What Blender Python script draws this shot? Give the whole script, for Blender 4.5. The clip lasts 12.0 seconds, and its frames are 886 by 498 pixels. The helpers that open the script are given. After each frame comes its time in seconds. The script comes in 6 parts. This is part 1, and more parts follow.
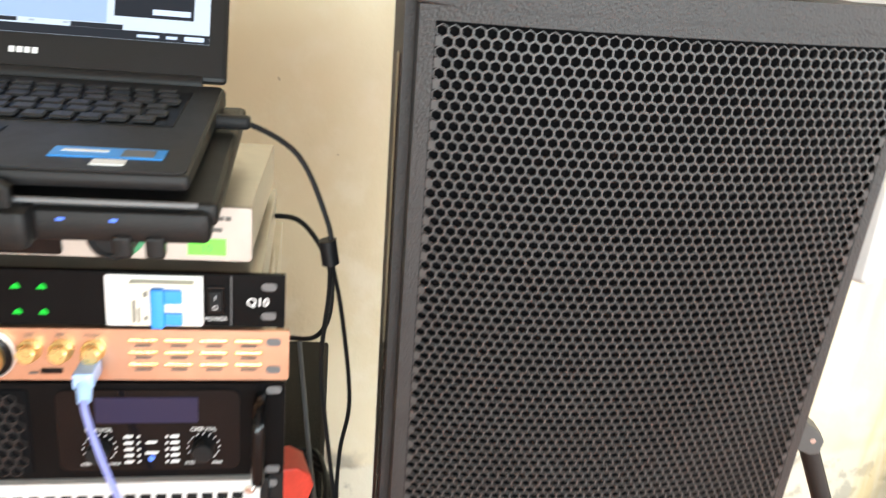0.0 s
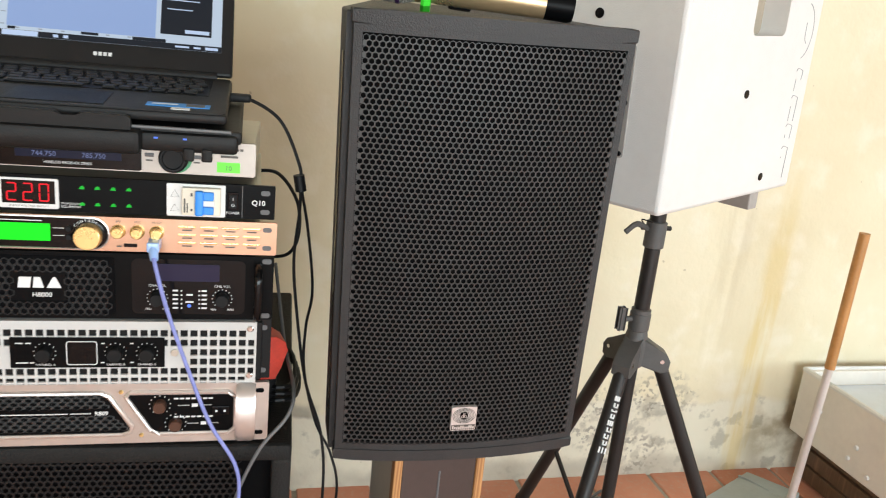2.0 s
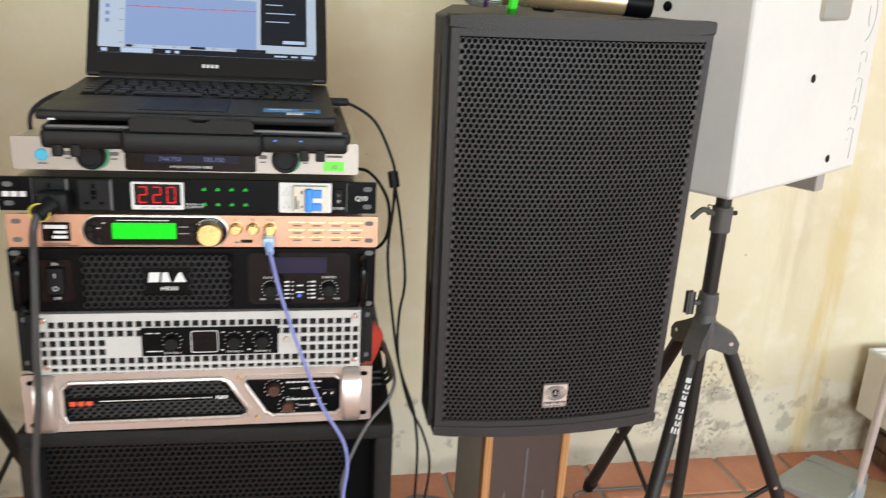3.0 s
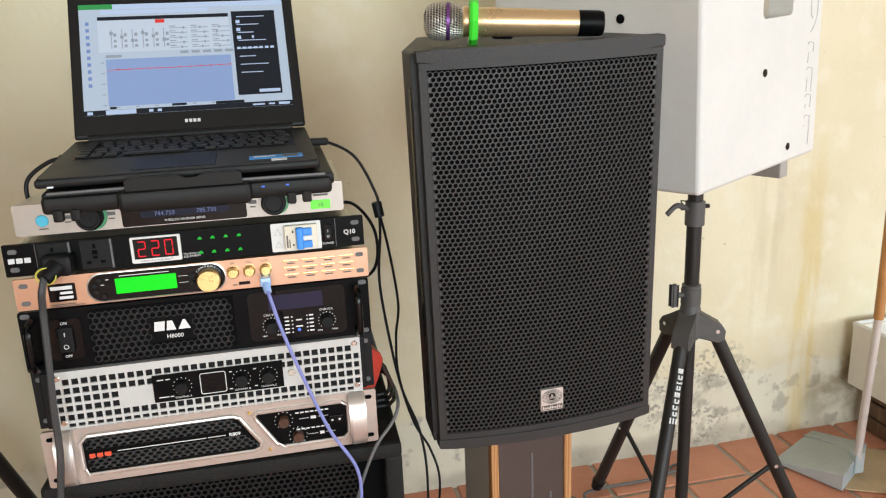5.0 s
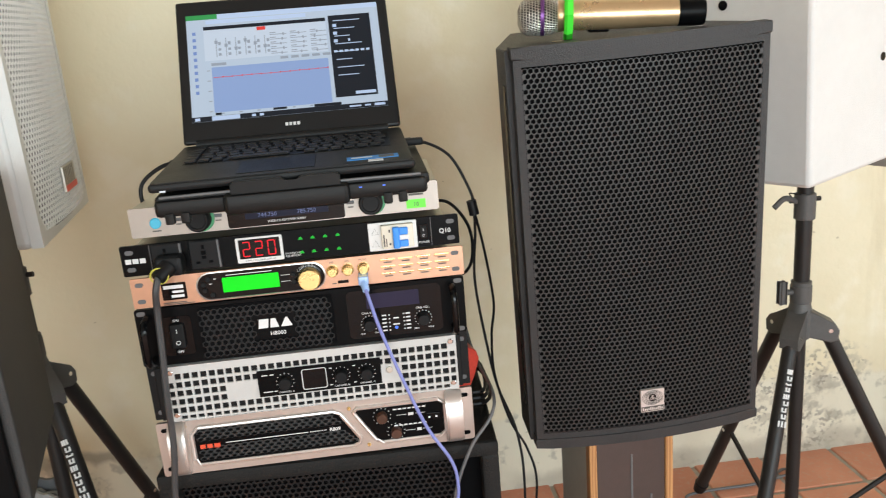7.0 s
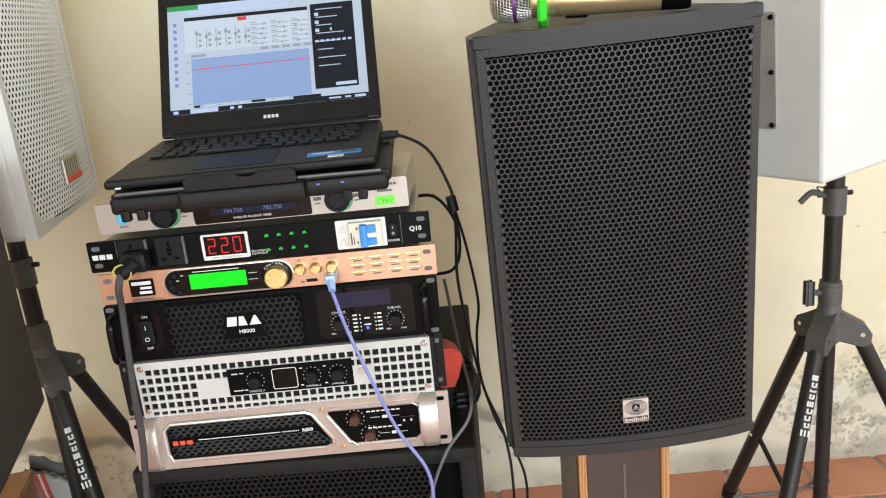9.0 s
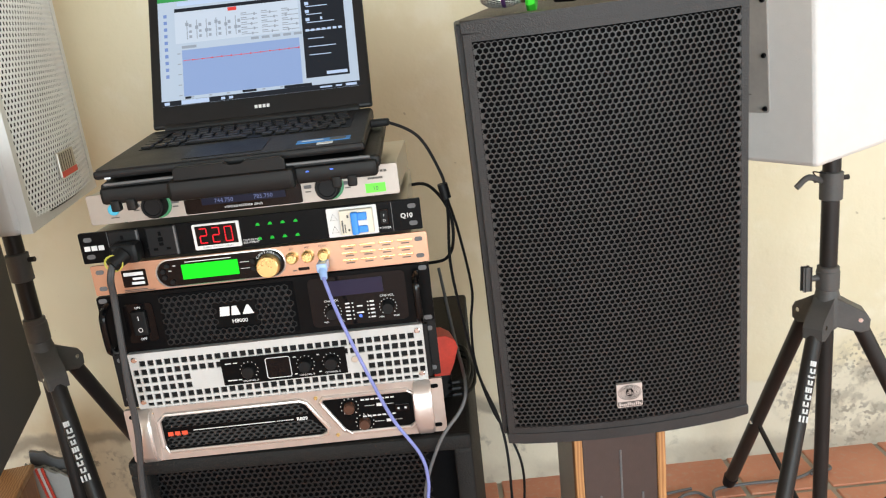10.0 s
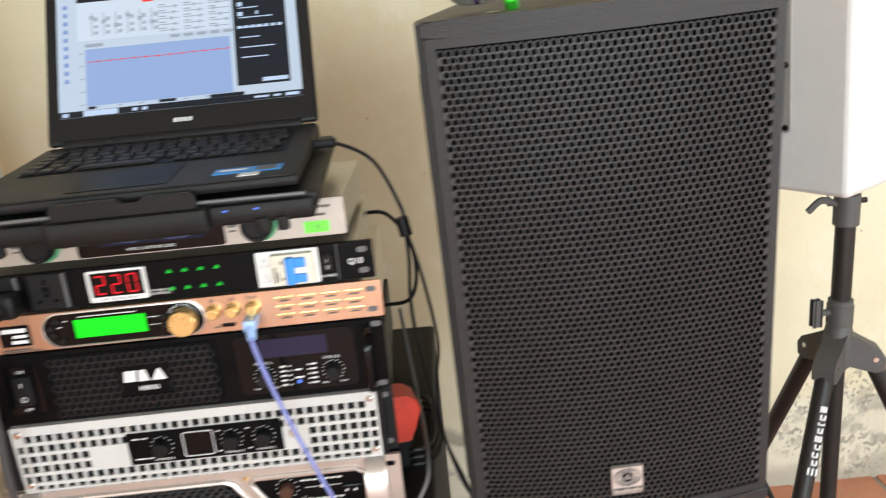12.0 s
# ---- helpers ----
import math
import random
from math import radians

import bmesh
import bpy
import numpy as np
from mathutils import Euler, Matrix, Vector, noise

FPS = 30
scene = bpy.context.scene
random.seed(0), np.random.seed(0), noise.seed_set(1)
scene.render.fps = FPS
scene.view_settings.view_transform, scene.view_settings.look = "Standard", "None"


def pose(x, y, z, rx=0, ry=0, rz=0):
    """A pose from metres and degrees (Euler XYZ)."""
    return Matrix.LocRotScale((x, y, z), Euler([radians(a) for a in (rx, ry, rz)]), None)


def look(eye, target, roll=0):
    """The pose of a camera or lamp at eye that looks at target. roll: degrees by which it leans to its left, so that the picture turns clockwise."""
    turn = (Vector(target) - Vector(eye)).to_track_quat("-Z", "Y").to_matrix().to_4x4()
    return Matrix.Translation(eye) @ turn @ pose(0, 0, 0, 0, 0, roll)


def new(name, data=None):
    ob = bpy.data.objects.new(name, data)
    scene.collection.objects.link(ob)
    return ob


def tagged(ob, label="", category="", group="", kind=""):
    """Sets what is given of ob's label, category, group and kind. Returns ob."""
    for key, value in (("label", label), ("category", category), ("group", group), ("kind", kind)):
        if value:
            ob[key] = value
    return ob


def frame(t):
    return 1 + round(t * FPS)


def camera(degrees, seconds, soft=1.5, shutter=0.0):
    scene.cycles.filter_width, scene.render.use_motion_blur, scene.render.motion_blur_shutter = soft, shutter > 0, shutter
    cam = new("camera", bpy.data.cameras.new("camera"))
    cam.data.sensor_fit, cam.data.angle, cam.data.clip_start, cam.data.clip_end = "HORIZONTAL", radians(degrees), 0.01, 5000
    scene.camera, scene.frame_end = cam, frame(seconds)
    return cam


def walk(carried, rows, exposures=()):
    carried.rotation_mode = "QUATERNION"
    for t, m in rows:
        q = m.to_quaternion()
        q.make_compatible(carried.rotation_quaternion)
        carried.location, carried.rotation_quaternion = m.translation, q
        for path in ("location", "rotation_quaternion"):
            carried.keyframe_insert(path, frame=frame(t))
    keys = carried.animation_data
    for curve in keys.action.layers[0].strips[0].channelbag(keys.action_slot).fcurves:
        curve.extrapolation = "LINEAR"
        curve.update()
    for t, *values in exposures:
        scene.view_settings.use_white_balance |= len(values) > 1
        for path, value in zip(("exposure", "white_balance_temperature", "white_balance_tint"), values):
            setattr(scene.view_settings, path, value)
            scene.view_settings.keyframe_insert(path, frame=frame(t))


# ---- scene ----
cam = camera(60.4, 12.0, soft=1.1, shutter=0.5)
PATH = [
    (0, (-0.027, -0.021, 1.311), (0.334, 1.834, 0.655), 5.5),
    (0.5, (-0.122, -0.144, 1.291), (0.337, 1.693, 0.647), 4.6),
    (1, (-0.196, -0.259, 1.288), (0.328, 1.574, 0.681), 5.2),
    (1.5, (-0.133, -0.344, 1.299), (0.393, 1.5, 0.732), 5.9),
    (2, (-0.066, -0.443, 1.298), (0.419, 1.419, 0.753), 5.9),
    (2.5, (-0.089, -0.469, 1.298), (0.335, 1.409, 0.755), 4.9),
    (3, (-0.152, -0.496, 1.298), (0.232, 1.386, 0.74), 3.3),
    (3.2, (-0.173, -0.517, 1.304), (0.184, 1.366, 0.732), 2.4),
    (5, (-0.161, -0.547, 1.322), (0.255, 1.339, 0.804), -2.3),
    (5.5, (-0.148, -0.566, 1.33), (0.278, 1.32, 0.817), -2.8),
    (6, (-0.144, -0.568, 1.329), (0.23, 1.329, 0.817), -3.5),
    (6.5, (-0.162, -0.555, 1.327), (0.102, 1.361, 0.818), -4.3),
    (7, (-0.163, -0.543, 1.326), (0.011, 1.381, 0.81), -4.6),
    (7.5, (-0.125, -0.545, 1.326), (-0.022, 1.383, 0.802), -4.7),
    (7.7, (-0.087, -0.546, 1.327), (-0.012, 1.38, 0.791), -4.7),
    (9.5, (-0.019, -0.491, 1.316), (-0.032, 1.433, 0.773), -5.7),
    (10, (-0.007, -0.504, 1.307), (-0.021, 1.419, 0.758), -6.2),
    (10.5, (0.012, -0.516, 1.302), (0.014, 1.404, 0.743), -6.8),
    (11, (-0.028, -0.47, 1.307), (-0.004, 1.446, 0.736), -6.7),
    (11.5, (-0.095, -0.366, 1.311), (-0.015, 1.545, 0.729), -5.8),
    (12, (0.019, -0.289, 1.318), (0.067, 1.625, 0.738), -5.4),
]
walk(cam, [(t, look(eye, target, roll)) for t, eye, target, roll in PATH],
     [(0.0, 0.7), (0.5, 0.3), (1.0, 0.1), (1.5, 0.05), (2.0, -0.12), (5.0, -0.26), (7.5, -0.2), (9.5, -0.08), (11.0, -0.05), (12.0, 0.02)])

# ---- world and light ----
world = bpy.data.worlds.new("sky")
scene.world = world
world.use_nodes = True
wn = world.node_tree.nodes
sky = wn.new("ShaderNodeTexSky")
sky.sky_type, sky.sun_disc = "NISHITA", False
sky.sun_elevation, sky.sun_rotation = radians(48), radians(120)
world.node_tree.links.new(sky.outputs[0], wn["Background"].inputs[0])
wn["Background"].inputs[1].default_value = 0.12


def area_lamp(name, m, w, h, power, col):
    d = bpy.data.lights.new(name, "AREA")
    d.shape, d.size, d.size_y, d.energy, d.color = "RECTANGLE", w, h, power, col
    ob = new(name, d)
    ob.matrix_world = m
    return ob


# added area lamp out of view on the right, stands for side daylight
area_lamp("added_east_light", look((7.25, -3.4, 1.6), (0.0, 0.8, 1.0)), 4.6, 2.4, 240, (0.84, 0.96, 1.0))
# added area lamp behind the camera, broad frontal fill; its opening is assumed
area_lamp("added_south_light", look((0.9, -6.35, 1.6), (0.1, 0.9, 1.0)), 5.8, 2.3, 510, (0.84, 0.96, 1.0))


# ---- materials ----
def nodes_of(name):
    m = bpy.data.materials.new(name)
    m.use_nodes = True
    t = m.node_tree
    return m, t, t.nodes["Principled BSDF"]


def mat(name, col, rough=0.5, metal=0.0, var=0.12, scale=14.0, bump=0.0, bscale=400.0, spec=0.5, rvar=0.12, coat=0.0):
    """Two scales of tone, varied gloss and fine relief."""
    m, t, p = nodes_of(name)
    co = t.nodes.new("ShaderNodeTexCoord")
    big, fine = t.nodes.new("ShaderNodeTexNoise"), t.nodes.new("ShaderNodeTexNoise")
    big.inputs["Scale"].default_value, fine.inputs["Scale"].default_value = scale, scale * 9
    big.inputs["Detail"].default_value = fine.inputs["Detail"].default_value = 4
    mixn = t.nodes.new("ShaderNodeMath")
    mixn.operation = "MULTIPLY_ADD"
    mixn.inputs[1].default_value = 0.35
    half = t.nodes.new("ShaderNodeMath")
    half.operation, half.inputs[1].default_value = "MULTIPLY", 0.65
    ramp = t.nodes.new("ShaderNodeValToRGB")
    lo, hi = [max(0.0, c * (1 - var)) for c in col], [min(1.0, c * (1 + var)) for c in col]
    ramp.color_ramp.elements[0].position, ramp.color_ramp.elements[1].position = 0.32, 0.68
    ramp.color_ramp.elements[0].color, ramp.color_ramp.elements[1].color = (*lo, 1), (*hi, 1)
    for n in (big, fine):
        t.links.new(co.outputs["Object"], n.inputs["Vector"])
    t.links.new(big.outputs[0], half.inputs[0])
    t.links.new(fine.outputs[0], mixn.inputs[0])
    t.links.new(half.outputs[0], mixn.inputs[2])
    t.links.new(mixn.outputs[0], ramp.inputs[0])
    t.links.new(ramp.outputs[0], p.inputs["Base Color"])
    rr = t.nodes.new("ShaderNodeMapRange")
    rr.inputs["To Min"].default_value, rr.inputs["To Max"].default_value = max(0.03, rough - rvar), min(1, rough + rvar)
    t.links.new(mixn.outputs[0], rr.inputs[0])
    t.links.new(rr.outputs[0], p.inputs["Roughness"])
    p.inputs["Metallic"].default_value = metal
    p.inputs["Specular IOR Level"].default_value = spec
    p.inputs["Coat Weight"].default_value = coat
    if bump:
        bn, bp = t.nodes.new("ShaderNodeTexNoise"), t.nodes.new("ShaderNodeBump")
        bn.inputs["Scale"].default_value, bn.inputs["Detail"].default_value = bscale, 3
        bp.inputs["Strength"].default_value, bp.inputs["Distance"].default_value = bump, 0.002
        t.links.new(co.outputs["Object"], bn.inputs["Vector"])
        t.links.new(bn.outputs[0], bp.inputs["Height"])
        t.links.new(bp.outputs[0], p.inputs["Normal"])
    return m


def glow(name, col, strength=1.0):
    m, t, p = nodes_of(name)
    p.inputs["Base Color"].default_value = (*[c * 0.2 for c in col], 1)
    p.inputs["Emission Color"].default_value = (*col, 1)
    p.inputs["Emission Strength"].default_value = strength
    p.inputs["Roughness"].default_value = 0.3
    p.inputs["Specular IOR Level"].default_value = 0.15
    return m


def wood(name, a, b, scale=9.0, rough=0.45):
    m, t, p = nodes_of(name)
    co, mp, wv = (t.nodes.new("ShaderNode" + k) for k in ("TexCoord", "Mapping", "TexWave"))
    mp.inputs["Scale"].default_value = (6, 6, 0.6)
    wv.inputs["Scale"].default_value, wv.inputs["Distortion"].default_value, wv.inputs["Detail"].default_value = scale, 6, 3
    ramp = t.nodes.new("ShaderNodeValToRGB")
    ramp.color_ramp.elements[0].color, ramp.color_ramp.elements[1].color = (*a, 1), (*b, 1)
    t.links.new(co.outputs["Object"], mp.inputs[0])
    t.links.new(mp.outputs[0], wv.inputs[0])
    t.links.new(wv.outputs[0], ramp.inputs[0])
    t.links.new(ramp.outputs[0], p.inputs["Base Color"])
    p.inputs["Roughness"].default_value = rough
    return m


def plaster(name):
    """Cream limewash, with mould specks, a yellow run, and a patched dirty band low on the wall."""
    m, t, p = nodes_of(name)
    N, L = t.nodes, t.links
    geo, sep = N.new("ShaderNodeNewGeometry"), N.new("ShaderNodeSeparateXYZ")
    L.new(geo.outputs["Position"], sep.inputs[0])
    X, Z = sep.outputs[0], sep.outputs[2]

    def num(op, a, b=None, c=None):
        n = N.new("ShaderNodeMath")
        n.operation = op
        for i, v in enumerate((a, b, c)):
            if v is None:
                continue
            if isinstance(v, (int, float)):
                n.inputs[i].default_value = v
            else:
                L.new(v, n.inputs[i])
        return n.outputs[0]

    def noise_of(scale, detail=5, stretch=None):
        n = N.new("ShaderNodeTexNoise")
        n.inputs["Scale"].default_value, n.inputs["Detail"].default_value = scale, detail
        if stretch:
            mp = N.new("ShaderNodeMapping")
            mp.inputs["Scale"].default_value = stretch
            L.new(geo.outputs["Position"], mp.inputs[0])
            L.new(mp.outputs[0], n.inputs["Vector"])
        else:
            L.new(geo.outputs["Position"], n.inputs["Vector"])
        return n.outputs[0]

    def step(v, a, b):
        n = N.new("ShaderNodeMapRange")
        n.interpolation_type = "SMOOTHSTEP"
        n.inputs["From Min"].default_value, n.inputs["From Max"].default_value = a, b
        L.new(v, n.inputs[0])
        return n.outputs[0]

    def spot(cx, cz, rx, rz):
        d = num("ADD", num("POWER", num("DIVIDE", num("SUBTRACT", X, cx), rx), 2.0), num("POWER", num("DIVIDE", num("SUBTRACT", Z, cz), rz), 2.0))
        n = N.new("ShaderNodeMapRange")
        n.interpolation_type = "SMOOTHSTEP"
        n.inputs["From Min"].default_value, n.inputs["From Max"].default_value = 1.0, 0.1
        L.new(d, n.inputs[0])
        return n.outputs[0]

    def blend(prev, col, fac):
        n = N.new("ShaderNodeMix")
        n.data_type = "RGBA"
        L.new(fac, n.inputs[0])
        if isinstance(prev, tuple):
            n.inputs[6].default_value = (*prev, 1)
        else:
            L.new(prev, n.inputs[6])
        n.inputs[7].default_value = (*col, 1)
        return n.outputs[2]

    tone = step(noise_of(2.2, 6), 0.35, 0.7)
    c = blend((0.77, 0.70, 0.525), (0.71, 0.63, 0.445), tone)
    c = blend(c, (0.80, 0.745, 0.61), num("MULTIPLY", step(noise_of(9.0, 6), 0.5, 0.72), 0.6))
    # low patched band with a broken upper edge
    edge = num("ADD", Z, num("MULTIPLY", num("SUBTRACT", noise_of(6.0, 6), 0.5), 0.16))
    low = step(edge, 0.275, 0.245)
    c = blend(c, (0.74, 0.70, 0.58), num("MULTIPLY", low, 0.75))
    crack = num("MULTIPLY", low, step(noise_of(17.0, 8), 0.56, 0.66))
    c = blend(c, (0.42, 0.39, 0.32), num("MULTIPLY", crack, 0.75))
    band = num("MULTIPLY", step(edge, 0.235, 0.262), step(edge, 0.31, 0.28))
    c = blend(c, (0.36, 0.33, 0.27), num("MULTIPLY", band, num("MULTIPLY", step(X, 0.6, 0.3), num("MULTIPLY", step(noise_of(4.5, 4), 0.40, 0.54), 0.85))))
    foot = num("MULTIPLY", step(edge, 0.075, 0.03), step(noise_of(3.0, 4), 0.33, 0.6))
    c = blend(c, (0.42, 0.38, 0.31), num("MULTIPLY", foot, 0.8))
    # mould, yellow run, broken brown patch in the corner
    speck = num("MULTIPLY", step(noise_of(75.0, 5), 0.5, 0.6), step(noise_of(19.0, 4), 0.4, 0.52))
    mould = num("MAXIMUM", num("MAXIMUM", spot(1.19, 0.28, 0.15, 0.10), spot(1.0, 0.20, 0.15, 0.14)), num("MAXIMUM", spot(1.10, 0.08, 0.16, 0.10), spot(-1.16, 0.18, 0.20, 0.09)))
    c = blend(c, (0.20, 0.185, 0.16), num("MULTIPLY", num("MULTIPLY", mould, speck), 0.7))
    c = blend(c, (0.40, 0.36, 0.29), num("MULTIPLY", num("MULTIPLY", mould, step(noise_of(24.0, 5), 0.47, 0.6)), 0.55))
    run = num("MULTIPLY", spot(1.50, 0.36, 0.07, 0.75), step(noise_of(6.0, 5, (5, 5, 0.6)), 0.36, 0.62))
    c = blend(c, (0.66, 0.50, 0.20), num("MULTIPLY", run, 0.62))
    run2 = num("MULTIPLY", spot(1.33, 0.9, 0.09, 0.7), step(noise_of(5.0, 5, (5, 5, 0.5)), 0.42, 0.66))
    c = blend(c, (0.60, 0.52, 0.36), num("MULTIPLY", run2, 0.5))
    corner_patch = num("MULTIPLY", spot(1.66, 0.14, 0.20, 0.17), step(noise_of(11.0, 6), 0.34, 0.62))
    c = blend(c, (0.33, 0.27, 0.17), num("MULTIPLY", corner_patch, 0.8))
    dots = num("MULTIPLY", step(noise_of(41.0, 1), 0.775, 0.80), 0.5)
    c = blend(c, (0.34, 0.28, 0.19), dots)
    L.new(c, p.inputs["Base Color"])
    p.inputs["Roughness"].default_value = 0.85
    p.inputs["Specular IOR Level"].default_value = 0.25
    bp = N.new("ShaderNodeBump")
    bp.inputs["Strength"].default_value, bp.inputs["Distance"].default_value = 0.75, 0.004
    hgt = num("ADD", num("MULTIPLY", noise_of(7.0, 6), 1.4), num("ADD", num("MULTIPLY", noise_of(60.0, 5), 0.35), num("MULTIPLY", low, -0.8)))
    L.new(hgt, bp.inputs["Height"])
    L.new(bp.outputs[0], p.inputs["Normal"])
    return m


def tile_mat(name):
    m, t, p = nodes_of(name)
    N, L = t.nodes, t.links
    geo, inf = N.new("ShaderNodeNewGeometry"), N.new("ShaderNodeObjectInfo")
    n1, n2 = N.new("ShaderNodeTexNoise"), N.new("ShaderNodeTexNoise")
    n1.inputs["Scale"].default_value, n2.inputs["Scale"].default_value = 5, 70
    n1.inputs["Detail"].default_value = n2.inputs["Detail"].default_value = 6
    for n in (n1, n2):
        L.new(geo.outputs["Position"], n.inputs["Vector"])
    a = N.new("ShaderNodeMath")
    a.operation, a.inputs[1].default_value = "MULTIPLY_ADD", 0.45
    L.new(inf.outputs["Random"], a.inputs[0])
    L.new(n1.outputs[0], a.inputs[2])
    ramp = N.new("ShaderNodeValToRGB")
    ramp.color_ramp.elements[0].position, ramp.color_ramp.elements[1].position = 0.35, 1.0
    ramp.color_ramp.elements[0].color, ramp.color_ramp.elements[1].color = (0.50, 0.185, 0.11, 1), (0.68, 0.31, 0.195, 1)
    L.new(a.outputs[0], ramp.inputs[0])
    dust = N.new("ShaderNodeMix")
    dust.data_type = "RGBA"
    dust.inputs[7].default_value = (0.52, 0.40, 0.30, 1)
    r2 = N.new("ShaderNodeMapRange")
    r2.inputs["From Min"].default_value, r2.inputs["From Max"].default_value, r2.inputs["To Max"].default_value = 0.52, 0.75, 0.5
    L.new(n2.outputs[0], r2.inputs[0])
    L.new(r2.outputs[0], dust.inputs[0])
    L.new(ramp.outputs[0], dust.inputs[6])
    L.new(dust.outputs[2], p.inputs["Base Color"])
    p.inputs["Roughness"].default_value = 0.55
    bp = N.new("ShaderNodeBump")
    bp.inputs["Strength"].default_value, bp.inputs["Distance"].default_value = 0.25, 0.002
    L.new(n2.outputs[0], bp.inputs["Height"])
    L.new(bp.outputs[0], p.inputs["Normal"])
    return m


M_WALL, M_TILE = plaster("cream_plaster"), tile_mat("terracotta")
M_GROUT = mat("cement_joint", (0.38, 0.34, 0.28), 0.9, var=0.2, scale=20, bump=0.5, bscale=150)
# ceiling tone is chosen for the fill light it bounces
M_CEIL = mat("fill_ceiling", (0.56, 0.55, 0.52), 0.9, var=0.05, scale=3)
M_PAINT = mat("speaker_paint", (0.020, 0.020, 0.021), 0.5, var=0.15, scale=30, bump=0.5, bscale=520, rvar=0.08)
M_GRILLE = mat("grille_steel", (0.042, 0.041, 0.041), 0.42, 0.0, var=0.15, scale=25, rvar=0.1)
M_VENT = mat("vent_steel", (0.0065, 0.0065, 0.007), 0.45, var=0.15, scale=25, rvar=0.1, spec=0.35)
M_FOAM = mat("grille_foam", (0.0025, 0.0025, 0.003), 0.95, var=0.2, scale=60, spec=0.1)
M_CARPET = mat("sub_paint", (0.010, 0.0097, 0.0094), 0.7, var=0.25, scale=22, bump=0.7, bscale=300, spec=0.28)
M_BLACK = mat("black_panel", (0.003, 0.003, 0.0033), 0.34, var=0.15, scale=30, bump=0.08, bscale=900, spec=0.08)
M_BLACKG = mat("black_gloss", (0.003, 0.003, 0.0035), 0.16, var=0.1, scale=20, rvar=0.05, spec=0.25)
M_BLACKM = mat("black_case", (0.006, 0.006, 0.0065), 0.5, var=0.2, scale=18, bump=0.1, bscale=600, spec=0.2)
M_RUBBER = mat("cable_black", (0.007, 0.007, 0.008), 0.5, var=0.15, scale=30, spec=0.28)
M_GREYC = mat("cable_grey", (0.11, 0.11, 0.113), 0.5, var=0.1, scale=30)
M_DGREY = mat("cable_dark_grey", (0.045, 0.045, 0.047), 0.5, var=0.15, scale=30)
M_BLUEC = mat("cable_blue", (0.22, 0.25, 0.58), 0.4, var=0.12, scale=60)
M_BLUEP = mat("plug_blue", (0.35, 0.52, 0.85), 0.2, var=0.1, scale=60)
M_COPPER = mat("copper_anodised", (0.57, 0.345, 0.235), 0.34, 0.85, var=0.05, scale=9, bump=0.06, bscale=700)
M_SALMON = mat("champagne_panel", (0.50, 0.42, 0.375), 0.36, 0.5, var=0.06, scale=9, bump=0.05, bscale=700)
M_SILVER = mat("silver_handle", (0.74, 0.70, 0.67), 0.33, 0.8, var=0.05, scale=12)
M_CHAMP = mat("receiver_face", (0.42, 0.375, 0.335), 0.42, 0.55, var=0.06, scale=10, bump=0.05, bscale=700)
M_STEEL = mat("zinc_case", (0.55, 0.52, 0.46), 0.38, 0.85, var=0.12, scale=8)
M_GOLD = mat("brass_knob", (0.83, 0.62, 0.27), 0.28, 0.9, var=0.06, scale=30)
M_WHITEP = mat("white_panel", (0.53, 0.527, 0.515), 0.4, var=0.04, scale=14)
M_WSPK = mat("white_speaker_paint", (0.68, 0.675, 0.66), 0.5, var=0.04, scale=6, bump=0.35, bscale=420)
M_WGRILL = mat("white_grille", (0.84, 0.84, 0.83), 0.45, var=0.04, scale=20)
M_PLAST = mat("white_plastic", (0.70, 0.70, 0.685), 0.35, var=0.04, scale=20)
M_PRINT = mat("white_print", (0.72, 0.72, 0.72), 0.6, var=0.03, scale=30)
M_DPRINT = mat("dark_print", (0.10, 0.09, 0.08), 0.6, var=0.05, scale=30)
M_GPRINT = mat("grey_print", (0.34, 0.34, 0.35), 0.6, var=0.05, scale=30)
M_REDP = mat("red_print", (0.75, 0.08, 0.03), 0.5, var=0.05, scale=30)
M_RED = mat("red_plastic", (0.70, 0.055, 0.03), 0.42, var=0.18, scale=25, bump=0.2, bscale=120)
M_BLUE = mat("blue_lever", (0.03, 0.25, 0.78), 0.32, var=0.06, scale=20)
M_BEIGE = mat("beige_plastic", (0.72, 0.66, 0.54), 0.45, var=0.05, scale=20)
M_GREENS = mat("green_sticker", (0.16, 0.85, 0.06), 0.5, var=0.04, scale=20)
M_GREENR = mat("green_silicone", (0.06, 0.72, 0.04), 0.4, var=0.05, scale=20)
M_KNOBG = mat("green_ring", (0.05, 0.25, 0.11), 0.4, var=0.1, scale=20)
M_CYAN = mat("cyan_button", (0.07, 0.46, 0.66), 0.35, var=0.08, scale=20)
M_CHROME = mat("chrome", (0.75, 0.74, 0.73), 0.18, 1.0, var=0.05, scale=20)
M_BADGE = mat("badge_metal", (0.72, 0.68, 0.66), 0.35, 0.6, var=0.06, scale=40)
M_MICGOLD = mat("champagne_gold", (0.72, 0.52, 0.30), 0.3, 0.75, var=0.05, scale=15)
M_MESH = mat("mic_mesh", (0.50, 0.47, 0.42), 0.35, 0.85, var=0.15, scale=60)
M_PURPLE = mat("mic_band", (0.16, 0.06, 0.22), 0.3, 0.6, var=0.3, scale=40)
M_LAP = mat("laptop_shell", (0.008, 0.008, 0.0085), 0.5, var=0.12, scale=20, bump=0.1, bscale=800, spec=0.28)
M_KEY = mat("keycap", (0.014, 0.014, 0.015), 0.45, var=0.1, scale=40, spec=0.28)
